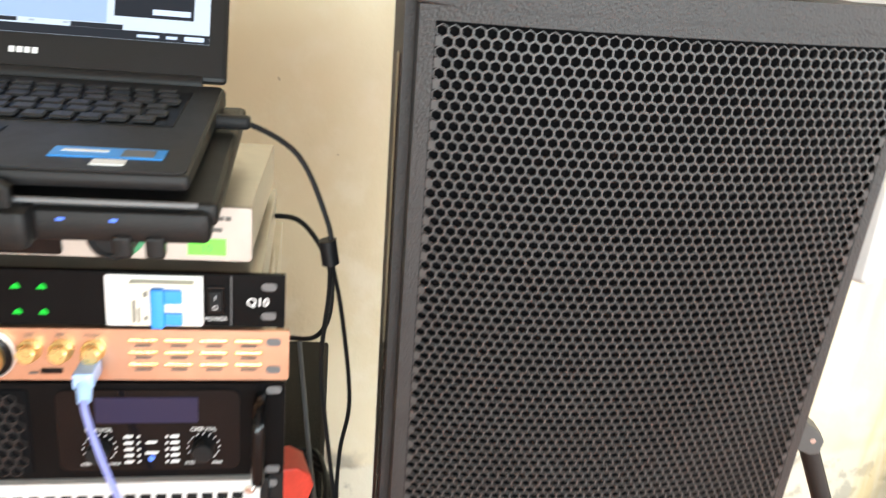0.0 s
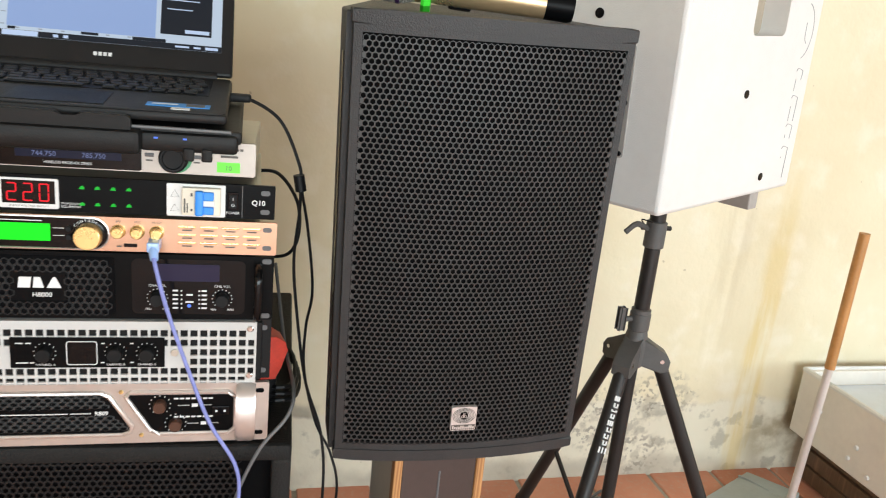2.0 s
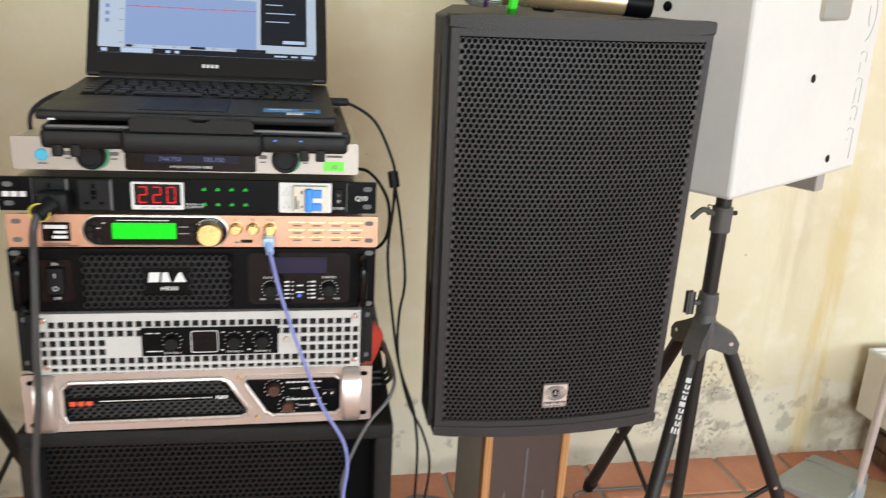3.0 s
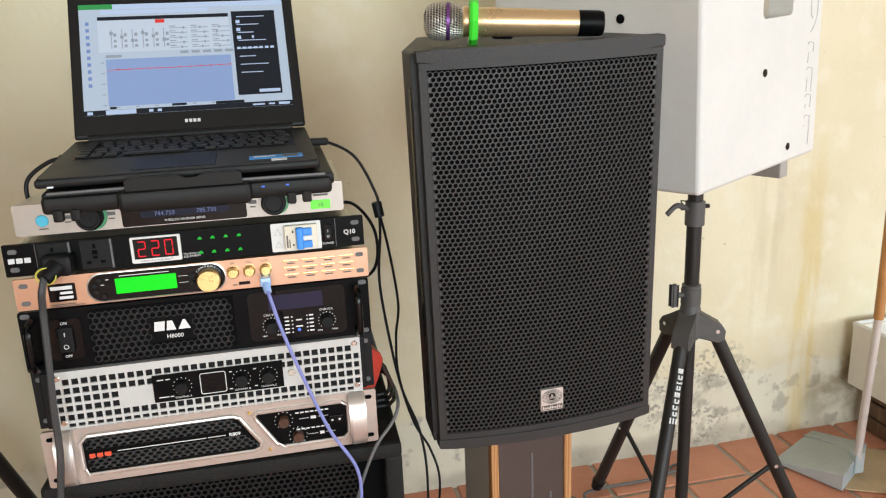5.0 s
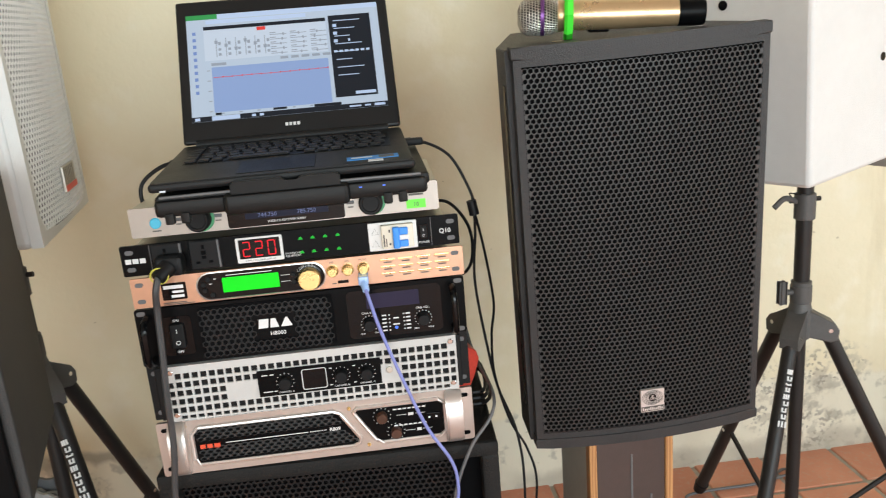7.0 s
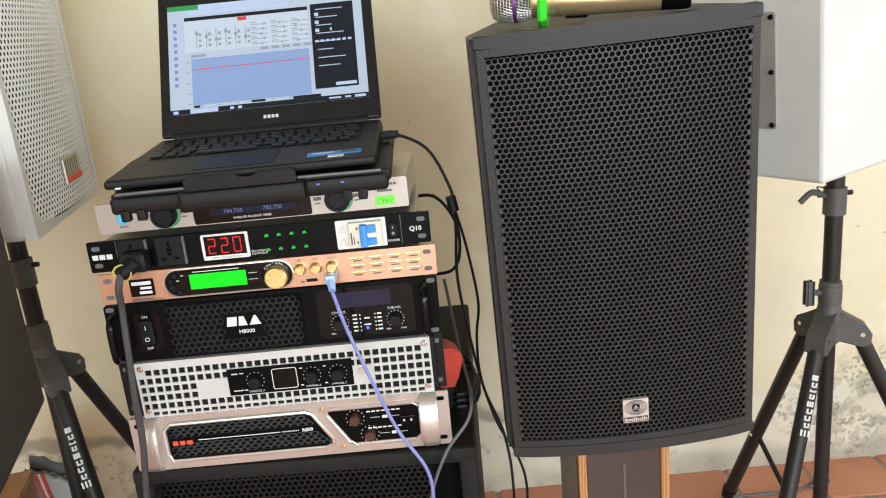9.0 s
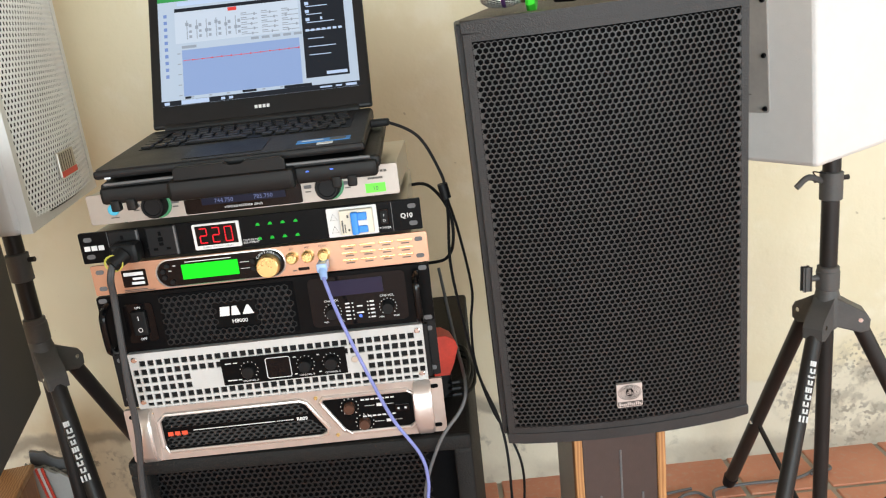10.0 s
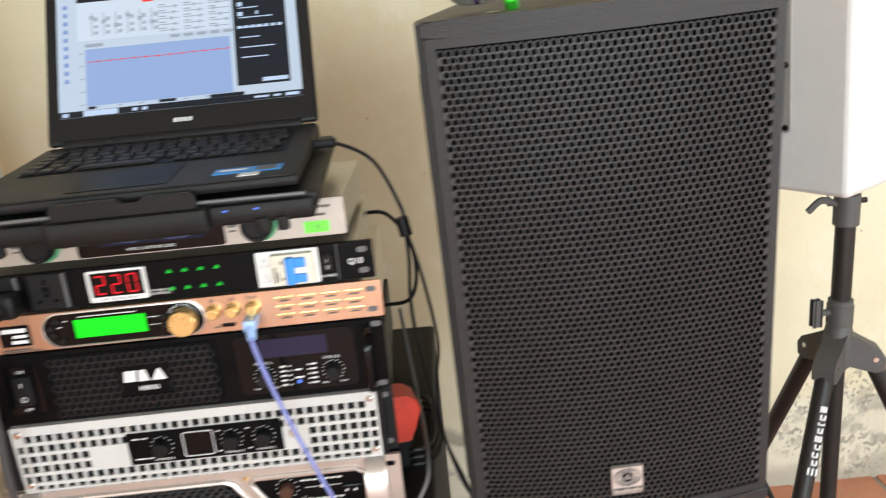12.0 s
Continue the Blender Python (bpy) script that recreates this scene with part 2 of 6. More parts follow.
M_PAD = mat("cooler_plastic", (0.006, 0.0057, 0.0057), 0.5, var=0.12, scale=20, bump=0.15, bscale=700, spec=0.28)
M_BLUES = mat("blue_sticker", (0.02, 0.24, 0.66), 0.35, var=0.05, scale=30)
M_TRIPOD = mat("tripod_paint", (0.022, 0.019, 0.018), 0.42, var=0.18, scale=18, bump=0.1, bscale=300, spec=0.28)
M_HUB = mat("tripod_nylon", (0.075, 0.072, 0.07), 0.55, var=0.15, scale=20, bump=0.2, bscale=400)
M_WOODE = wood("tower_wood_edge", (0.34, 0.15, 0.055), (0.52, 0.27, 0.11))
M_VENEER = mat("tower_front", (0.055, 0.035, 0.03), 0.5, var=0.15, scale=10, bump=0.1, bscale=300)
M_TSIDE = mat("tower_side", (0.50, 0.49, 0.45), 0.4, var=0.1, scale=8, bump=0.1, bscale=300)
M_GALV = mat("galvanised_sheet", (0.45, 0.51, 0.53), 0.45, 0.3, var=0.1, scale=7, bump=0.1, bscale=60)
M_STICK = mat("bamboo_stick", (0.46, 0.22, 0.07), 0.45, var=0.15, scale=14)
M_TUBE = mat("grey_tube", (0.60, 0.55, 0.52), 0.4, 0.2, var=0.08, scale=14)
M_CARD = mat("cardboard", (0.50, 0.36, 0.21), 0.85, var=0.12, scale=9, bump=0.3, bscale=80)
M_STYRO = mat("white_tub", (0.72, 0.68, 0.62), 0.55, var=0.07, scale=5, bump=0.2, bscale=50)
M_STYROIN = mat("tub_lining", (0.68, 0.74, 0.80), 0.4, var=0.06, scale=5)
M_DKWOOD = wood("dark_plank", (0.10, 0.055, 0.03), (0.20, 0.11, 0.06))
M_MAT = mat("red_bag", (0.70, 0.16, 0.13), 0.6, var=0.2, scale=12, bump=0.3, bscale=200)
M_PAPER = mat("paper", (0.40, 0.40, 0.38), 0.8, var=0.08, scale=12)
M_YELLOW = mat("yellow_print", (0.55, 0.50, 0.08), 0.6, var=0.1, scale=20)
M_CONNECT = mat("connector_plate", (0.36, 0.34, 0.32), 0.5, 0.2, var=0.1, scale=14)
G_LCD = glow("green_lcd", (0.01, 0.85, 0.02), 1.0)
G_RED = glow("red_digits", (1.0, 0.015, 0.03), 0.95)
G_LED = glow("green_led", (0.02, 0.75, 0.06), 0.6)
G_BLUE = glow("blue_led", (0.12, 0.25, 1.0), 1.1)
G_DIM = glow("dim_lcd", (0.055, 0.045, 0.10), 0.35)
G_LCDB = glow("receiver_lcd", (0.020, 0.022, 0.055), 0.35)
G_DIGIT = glow("lcd_digits", (0.33, 0.40, 0.75), 0.35)
G_WIN = glow("screen_white", (0.62, 0.74, 0.90), 0.64)
G_PLOT = glow("screen_blue", (0.33, 0.46, 0.78), 0.7)
G_BAR = glow("screen_bar", (0.50, 0.62, 0.83), 0.9)
G_DARK = glow("screen_dark", (0.018, 0.022, 0.03), 0.8)
G_GREY = glow("screen_grey", (0.34, 0.39, 0.47), 0.8)
G_SRED = glow("screen_red", (0.75, 0.06, 0.05), 0.9)
G_SGRN = glow("screen_green", (0.05, 0.35, 0.10), 0.8)


# ---- mesh tools ----
def bx(bm, x0, x1, y0, y1, z0, z1, bev=0.0, seg=2, m=None):
    """A box, its edges rounded by bev."""
    r = bmesh.ops.create_cube(bm, size=1.0)["verts"]
    for v in r:
        v.co = Vector((x0 + (v.co.x + 0.5) * (x1 - x0), y0 + (v.co.y + 0.5) * (y1 - y0), z0 + (v.co.z + 0.5) * (z1 - z0)))
        if m:
            v.co = m @ v.co
    if bev:
        es = list({e for v in r for e in v.link_edges})
        bmesh.ops.bevel(bm, geom=es, offset=bev, segments=seg, affect="EDGES", profile=0.5)
    return bm


def lathe(bm, prof, m, n=20):
    """Turns the profile (radius, height) round z, then poses it by m."""
    rings = []
    for r, h in prof:
        rings.append([bm.verts.new(m @ Vector((r * math.cos(2 * math.pi * i / n), r * math.sin(2 * math.pi * i / n), h))) for i in range(n)])
    for a, b in zip(rings, rings[1:]):
        for i in range(n):
            bm.faces.new((a[i], a[(i + 1) % n], b[(i + 1) % n], b[i]))
    bm.faces.new(rings[0][::-1])
    bm.faces.new(rings[-1])
    return bm


FACING = Matrix.Rotation(radians(90), 4, "X")


def knob(bm, x, z, r, depth, y=0.0, n=20, top=0.86):
    """A knob that stands out of a front plane towards -y."""
    return lathe(bm, [(r, 0), (r, depth * 0.75), (r * 0.96, depth * 0.92), (r * top, depth)], Matrix.Translation((x, y, z)) @ FACING, n)


def rod(bm, a, b, r, r2=None, n=14):
    a, b = Vector(a), Vector(b)
    q = (b - a).to_track_quat("Z", "Y").to_matrix().to_4x4()
    return lathe(bm, [(r, 0), (r2 or r, (b - a).length)], Matrix.Translation(a) @ q, n)


def prism(bm, poly, y0, y1, bev=0.0):
    """A plate cut to the outline poly of (x, z), from y0 (front) to y1."""
    a = [bm.verts.new((x, y0, z)) for x, z in poly]
    b = [bm.verts.new((x, y1, z)) for x, z in poly]
    n = len(poly)
    f = bm.faces.new(a)
    bm.faces.new(b[::-1])
    for i in range(n):
        bm.faces.new((a[(i + 1) % n], a[i], b[i], b[(i + 1) % n]))
    if bev:
        bmesh.ops.bevel(bm, geom=list(f.edges), offset=bev, segments=2, affect="EDGES", profile=0.5)
    return bm


def rrect(x0, x1, z0, z1, r, n=5):
    out = []
    for cx, cz, a0 in ((x1 - r, z1 - r, 0), (x0 + r, z1 - r, 90), (x0 + r, z0 + r, 180), (x1 - r, z0 + r, 270)):
        out += [(cx + r * math.cos(radians(a0 + 90 * i / n)), cz + r * math.sin(radians(a0 + 90 * i / n))) for i in range(n + 1)]
    return out


def smooth_line(pts, steps=8):
    pts = [Vector(p) for p in pts]
    ext = [2 * pts[0] - pts[1], *pts, 2 * pts[-1] - pts[-2]]
    out = []
    for i in range(1, len(ext) - 2):
        p0, p1, p2, p3 = ext[i - 1:i + 3]
        for k in range(steps):
            t = k / steps
            out.append(0.5 * (2 * p1 + (p2 - p0) * t + (2 * p0 - 5 * p1 + 4 * p2 - p3) * t * t + (3 * p1 - p0 - 3 * p2 + p3) * t ** 3))
    return out + [pts[-1]]


def tube(bm, pts, r, n=8, closed=False, steps=8, smooth=True):
    line = smooth_line(pts, steps) if smooth else [Vector(p) for p in pts]
    rings, up = [], Vector((0.31, 0.2, 0.93)).normalized()
    for i, p in enumerate(line):
        if closed:
            d = line[(i + 1) % len(line)] - line[i - 1]
        else:
            d = line[min(i + 1, len(line) - 1)] - line[max(i - 1, 0)]
        d.normalize()
        u = (up - d * up.dot(d)).normalized()
        up = u
        w = d.cross(u)
        rings.append([bm.verts.new(p + r * (math.cos(2 * math.pi * k / n) * u + math.sin(2 * math.pi * k / n) * w)) for k in range(n)])
    pairs = list(zip(rings, rings[1:])) + ([(rings[-1], rings[0])] if closed else [])
    for a, b in pairs:
        for k in range(n):
            bm.faces.new((a[k], a[(k + 1) % n], b[(k + 1) % n], b[k]))
    if not closed:
        bm.faces.new(rings[0][::-1])
        bm.faces.new(rings[-1])
    return bm


def hexes(bm, x0, x1, z0, z1, pitch, hole, depth, bulge=lambda x: 0.0, inside=lambda x, z: True, flat=1.0, n=6, edge=False):
    """A perforated sheet: staggered rows of holes with real edges, in the plane y = bulge(x)."""
    R, row = pitch / math.sqrt(3), pitch * math.sqrt(3) / 2 * flat
    rows = int((z1 - z0) / row)
    for j in range(rows + 1):
        z = z0 + j * row
        x = x0 + (pitch / 2 if j % 2 else 0)
        while x <= x1:
            if inside(x, z):
                o, a, b = [], [], []
                for k in range(n):
                    t = math.pi / 2 + 2 * math.pi * k / n
                    cx, cz = math.cos(t), math.sin(t) * flat
                    o.append(bm.verts.new((x + R * 1.01 * cx, bulge(x + R * cx), z + R * 1.01 * cz)))
                    a.append(bm.verts.new((x + hole * cx, bulge(x + hole * cx), z + hole * cz)))
                    b.append(bm.verts.new((x + hole * cx, bulge(x + hole * cx) + depth, z + hole * cz)))
                for k in range(n):
                    l = (k + 1) % n
                    bm.faces.new((o[k], o[l], a[l], a[k]))
                    bm.faces.new((a[k], a[l], b[l], b[k]))
            x += pitch
        if edge:
            ends = ([(x0 - pitch / 2, x0)] if j % 2 else []) + ([(x - pitch / 2, x1 + pitch / 2)] if x - pitch < x1 - pitch * 0.3 else [])
            for e0, e1 in ends:
                w = [(e0, z - row * 0.47), (e1, z - row * 0.47), (e1, z + row * 0.47), (e0, z + row * 0.47)]
                bm.faces.new([bm.verts.new((a, bulge(a) + 0.0002, b)) for a, b in w])
    return bm


def holed(bm, outer, inner, y0, y1, m=None):
    """A plate with one opening: outer (x0, x1, z0, z1) round the outline inner, counter-clockwise from its upper right."""
    n = len(inner)
    cx, cz = sum(p[0] for p in inner) / n, sum(p[1] for p in inner) / n
    X0, X1, Z0, Z1 = outer
    far = []
    for x, z in inner:
        dx, dz = x - cx, z - cz
        k = min(((X1 - cx) / dx if dx > 1e-9 else (X0 - cx) / dx if dx < -1e-9 else 1e9), ((Z1 - cz) / dz if dz > 1e-9 else (Z0 - cz) / dz if dz < -1e-9 else 1e9))
        far.append([cx + dx * k, cz + dz * k])
    for X, Z in ((X0, Z0), (X0, Z1), (X1, Z0), (X1, Z1)):
        i = min(range(n), key=lambda i: (far[i][0] - X) ** 2 + (far[i][1] - Z) ** 2)
        far[i] = [X, Z]
    f = (lambda x, y, z: m @ Vector((x, y, z))) if m else (lambda x, y, z: Vector((x, y, z)))
    ring = [[bm.verts.new(f(x, y, z)) for x, z in loop] for loop, y in ((far, y0), (inner, y0), (inner, y1), (far, y1))]
    for a, b in zip(ring, ring[1:] + ring[:1]):
        for i in range(n):
            bm.faces.new((a[i], a[(i + 1) % n], b[(i + 1) % n], b[i]))
    return bm


def link(name, bm, material, smooth=True):
    bmesh.ops.recalc_face_normals(bm, faces=bm.faces)
    area = {f: f.calc_area() for f in bm.faces}
    for f in bm.faces:
        f.smooth = smooth
    for e in bm.edges:
        if len(e.link_faces) != 2:
            e.smooth = False
            continue
        turn = e.calc_face_angle(0.0)
        a, b = sorted(area[f] for f in e.link_faces)
        e.smooth = not (turn > radians(32) or (turn > radians(8) and b > 6 * a))
    me = bpy.data.meshes.new(name)
    bm.to_mesh(me)
    bm.free()
    me.materials.append(material)
    return new(name, me)


def part(name, bm, material, parent, label="", kind=""):
    ob = link(name, bm, material)
    ob.parent = parent
    return tagged(ob, label, kind="stuff" if name == "small_print" else kind)


def thing(name, m, label, category, group=""):
    ob = new(name)
    ob.empty_display_size = 0.05
    ob.matrix_world = m
    return tagged(ob, label, category, group)


def solo(name, bm, material, label, category, group="", kind="", m=None):
    ob = link(name, bm, material)
    if m:
        ob.matrix_world = m
    return tagged(ob, label, category, group, kind)


def B():
    return bmesh.new()


def words(text, x, z, size, material, parent, y=-0.0012, name="lettering", align="LEFT", m=None, bold=0.0):
    """Flat lettering in a front plane."""
    cu = bpy.data.curves.new(name, "FONT")
    cu.body, cu.size, cu.align_x, cu.offset, cu.resolution_u = text, size, align, bold, 2
    tmp = bpy.data.objects.new(name, cu)
    me = bpy.data.meshes.new_from_object(tmp)
    bpy.data.objects.remove(tmp)
    bpy.data.curves.remove(cu)
    me.transform((m or Matrix.Translation((x, y, z))) @ FACING)
    me.materials.clear()
    me.materials.append(material)
    ob = new(name, me)
    ob.parent = parent
    return ob


def bars(bm, spots, y=-0.001, t=0.0006):
    for x0, x1, z0, z1 in spots:
        bx(bm, x0, x1, y - t, y, z0, z1)
    return bm


# ---- the room ----
WY = 1.49
bm = bx(B(), -4.35, 7.35, WY, WY + 0.15, -0.05, 3.0)
solo("wall_north", bm, M_WALL, "stained cream plaster wall with mould low down", "wall", kind="structure")
# west wall is out of view; its distance keeps bounce light low
solo("wall_west", bx(B(), -4.5, -4.35, -6.5, WY + 0.15, -0.05, 3.0), M_WALL, "unseen cream plaster side wall, set far off to limit bounce", "wall", kind="structure")
# unseen east wall, its gap placed to let the side light in
bm = B()
bx(bm, 7.35, 7.5, -6.5, -6.2, -0.05, 3.0)
bx(bm, 7.35, 7.5, -1.4, WY + 0.15, -0.05, 3.0)
bx(bm, 7.35, 7.5, -6.2, -1.4, 2.85, 3.0)
bx(bm, 7.35, 7.5, -6.2, -1.4, -0.05, 0.35)
solo("wall_east", bm, M_WALL, "unseen cream plaster wall with an opening added for side light", "wall", kind="structure")
# unseen south wall, its gap sized to suit the frontal lamp
bm = B()
bx(bm, -4.5, -2.1, -6.65, -6.5, -0.05, 3.0)
bx(bm, 3.9, 7.5, -6.65, -6.5, -0.05, 3.0)
bx(bm, -2.1, 3.9, -6.65, -6.5, 2.75, 3.0)
solo("wall_south", bm, M_WALL, "unseen cream plaster wall with an opening added for front light", "wall", kind="structure")
# ceiling added out of view, closes the room and returns ambient light
solo("ceiling", bx(B(), -4.5, 7.5, -6.65, WY + 0.15, 3.0, 3.12), M_CEIL, "plain pale unseen ceiling that bounces fill light", "ceiling", kind="structure")
solo("ground", bx(B(), -300, 300, -300, 300, -0.4, -0.12), M_GROUT, "bare pale cement ground outside", "ground", kind="structure")
floor = solo("floor", bx(B(), -4.5, 7.5, -6.65, WY + 0.15, -0.12, -0.006), M_GROUT, "terracotta tiled floor with wide cement joints", "floor", kind="structure")

# ---- subwoofer cabinet under the rack stack ----
RX, RY = -0.279, 0.543
SUBZ = 0.716
sub = thing("subwoofer_cabinet", pose(-0.271, 0.540, 0.0, 0, 0, -2.2), "large black painted subwoofer cabinet with perforated steel grille", "speaker")
SW = 0.268
part("top_panel", bx(B(), -SW, SW, 0.0, 0.64, SUBZ - 0.026, SUBZ, 0.006), M_CARPET, sub)
part("bottom_panel", bx(B(), -SW, SW, 0.0, 0.64, 0.02, 0.05, 0.006), M_CARPET, sub)
for sx in (-1, 1):
    part("side_panel", bx(B(), sx * SW - (0.028 if sx > 0 else 0), sx * SW + (0.028 if sx < 0 else 0), 0.0, 0.64, 0.045, SUBZ - 0.022, 0.006), M_CARPET, sub)
part("back_panel", bx(B(), -SW + 0.02, SW - 0.02, 0.62, 0.638, 0.04, SUBZ - 0.02), M_CARPET, sub)
part("grille", hexes(B(), -0.238, 0.195, 0.10, 0.684, 0.0098, 0.0041, 0.0016, lambda x: 0.026), M_VENT, sub, "black perforated steel grille", kind="stuff")
part("foam", bx(B(), -0.24, 0.24, 0.034, 0.044, 0.05, SUBZ - 0.03), M_FOAM, sub)
for x in (-0.22, 0.22):
    for y in (0.05, 0.58):
        part("foot", lathe(B(), [(0.02, 0), (0.022, 0.022)], Matrix.Translation((x, y, 0.0))), M_RUBBER, sub)

# ---- rack units ----
def ear_slots(th, h, material=M_FOAM, proud=-0.0008):
    for sx in (-1, 1):
        for z in ((h * 0.22, h * 0.78) if h < 0.06 else (0.012, h - 0.012)):
            part("rack_slot", prism(B(), rrect(sx * 0.229 - 0.0058, sx * 0.229 + 0.0058, z - 0.0032, z + 0.0032, 0.003), proud, 0.002), material, th)


def case(th, h, depth, material, inset=0.02, name="case"):
    bm = bx(B(), -0.2413 + inset, 0.2413 - inset, 0.004, depth, 0.002, h - 0.002, 0.0015)
    return part(name, bm, material, th)


def screw(th, x, z, y=0.0, r=0.0036, material=M_CHROME):
    bm = lathe(B(), [(r, -0.001), (r, 0.0012), (r * 0.7, 0.0022)], Matrix.Translation((x, y, z)) @ FACING, 12)
    part("screw", bm, material, th)


def amp_bottom():
    h = 0.0889
    th = thing("power_amplifier", pose(RX, RY, 0.7195), "champagne and silver power amplifier with moulded handles on the subwoofer", "amplifier", "rack units")
    part("front_panel", prism(B(), rrect(-0.2413, 0.2413, 0, h, 0.003), 0, 0.006, 0.001), M_SALMON, th)
    case(th, h, 0.43, M_BLACKM)
    left = [(-0.184, 0.014), (0.05, 0.014), (0.060, 0.018), (0.062, 0.026), (0.034, 0.071), (0.024, 0.076), (-0.18, 0.076), (-0.191, 0.066), (-0.191, 0.024)]
    right = [(0.098, 0.014), (0.187, 0.014), (0.197, 0.022), (0.197, 0.068), (0.187, 0.076), (0.060, 0.076), (0.055, 0.070), (0.058, 0.064), (0.086, 0.019)]
    for poly, nm in ((left, "grille_panel"), (right, "control_panel")):
        p = part(nm, prism(B(), poly[::-1], -0.0015, 0.004), M_BLACK, th)
        bm = tube(B(), [(x, -0.001, z) for x, z in poly], 0.0034, 8, closed=True, smooth=False)
        part("rim", bm, M_SILVER, p, "polished silver rim")
        if poly is left:
            def inn(x, z):
                if not (-0.184 < x and 0.018 < z < 0.073) or abs(z - 0.045 - 0.002) < 0.0045:
                    return False
                return x < 0.056 - max(0, (z - 0.022)) * 0.62
            part("honeycomb", hexes(B(), -0.184, 0.058, 0.018, 0.073, 0.0115, 0.0044, -0.0022, lambda x: -0.0018, inn, 0.55), M_GRILLE, p, kind="stuff")
            bm = bars(B(), [(-0.142, -0.017, 0.0463, 0.0475)], -0.0022)
            part("line", bm, M_PRINT, p)
            bm = bars(B(), [(-0.014 + 0.0026 * i, -0.0124 + 0.0026 * i, 0.0462, 0.0478) for i in range(10)], -0.0022)
            part("small_print", bm, M_PRINT, p)
            words("R809", 0.016, 0.0442, 0.0080, M_PRINT, p, -0.0024, bold=0.0002)
            bm = bars(B(), [(-0.181, -0.173, 0.0405, 0.0475), (-0.1705, -0.1625, 0.0405, 0.0475), (-0.160, -0.151, 0.0405, 0.0475)], -0.0022)
            part("emblem", bm, M_REDP, p, "small orange-red emblem")
        else:
            for kx, kz in ((0.098, 0.058), (0.118, 0.030)):
                kn = part("knob", knob(B(), kx, kz, 0.0085, 0.012, -0.0015), mat("amber_knob", (0.07, 0.03, 0.018), 0.3), p)
                bm = bars(B(), [(kx + 0.0135 * math.cos(a) - 0.0007, kx + 0.0135 * math.cos(a) + 0.0007, kz + 0.0135 * math.sin(a) - 0.0007, kz + 0.0135 * math.sin(a) + 0.0007) for a in [radians(-50 + 28 * i) for i in range(11)]], -0.0018)
                part("scale", bm, M_PRINT, kn)
            bm = bars(B(), [(0.116 + 0.0075 * i, 0.1215 + 0.0075 * i, z, z + 0.0022) for i in range(7) for z in (0.066, 0.0385)]
                      + [(0.121, 0.136, 0.0565, 0.0572), (0.150, 0.165, 0.0565, 0.0572), (0.133, 0.148, 0.029, 0.0297), (0.160, 0.175, 0.029, 0.0297), (0.139, 0.147, 0.0545, 0.0592), (0.151, 0.158, 0.027, 0.0317)], -0.0018)
            part("small_print", bm, M_PRINT, p)
            sw = part("switch", bx(B(), 0.166, 0.189, -0.004, 0.0, 0.042, 0.055, 0.001), M_BLACKG, p)
            part("mark", bars(B(), [(0.170, 0.173, 0.047, 0.050), (0.181, 0.184, 0.047, 0.050)], -0.0042), M_PRINT, sw)
    for sx in (-1, 1):
        bm = B()
        prof = [(-0.0005, 0.0), (-0.013, 0.006), (-0.021, 0.018), (-0.023, 0.045), (-0.021, 0.071), (-0.013, 0.083), (-0.0005, 0.0889)]
        for half, off in ((0.010, 0.0), (0.013, 0.004)):
            ring = []
            for y, z in prof:
                yy = y + off
                ring.append((yy, z))
            a = [bm.verts.new((sx * 0.2105 - half, min(y, 0.003), z)) for y, z in ring]
            b = [bm.verts.new((sx * 0.2105 + half, min(y, 0.003), z)) for y, z in ring]
            for i in range(len(ring) - 1):
                bm.faces.new((a[i], b[i], b[i + 1], a[i + 1]))
            for s in (a, b):
                back = [bm.verts.new((v.co.x, 0.004, v.co.z)) for v in s]
                for i in range(len(s) - 1):
                    bm.faces.new((s[i], s[i + 1], back[i + 1], back[i]))
        part("handle", bm, M_SILVER, th, "bright silver moulded handle")
    for x, z in ((0.049, 0.077), (0.074, 0.012), (-0.2, 0.08)):
        screw(th, x, z, -0.0003, 0.003, M_GOLD)
    ear_slots(th, h)


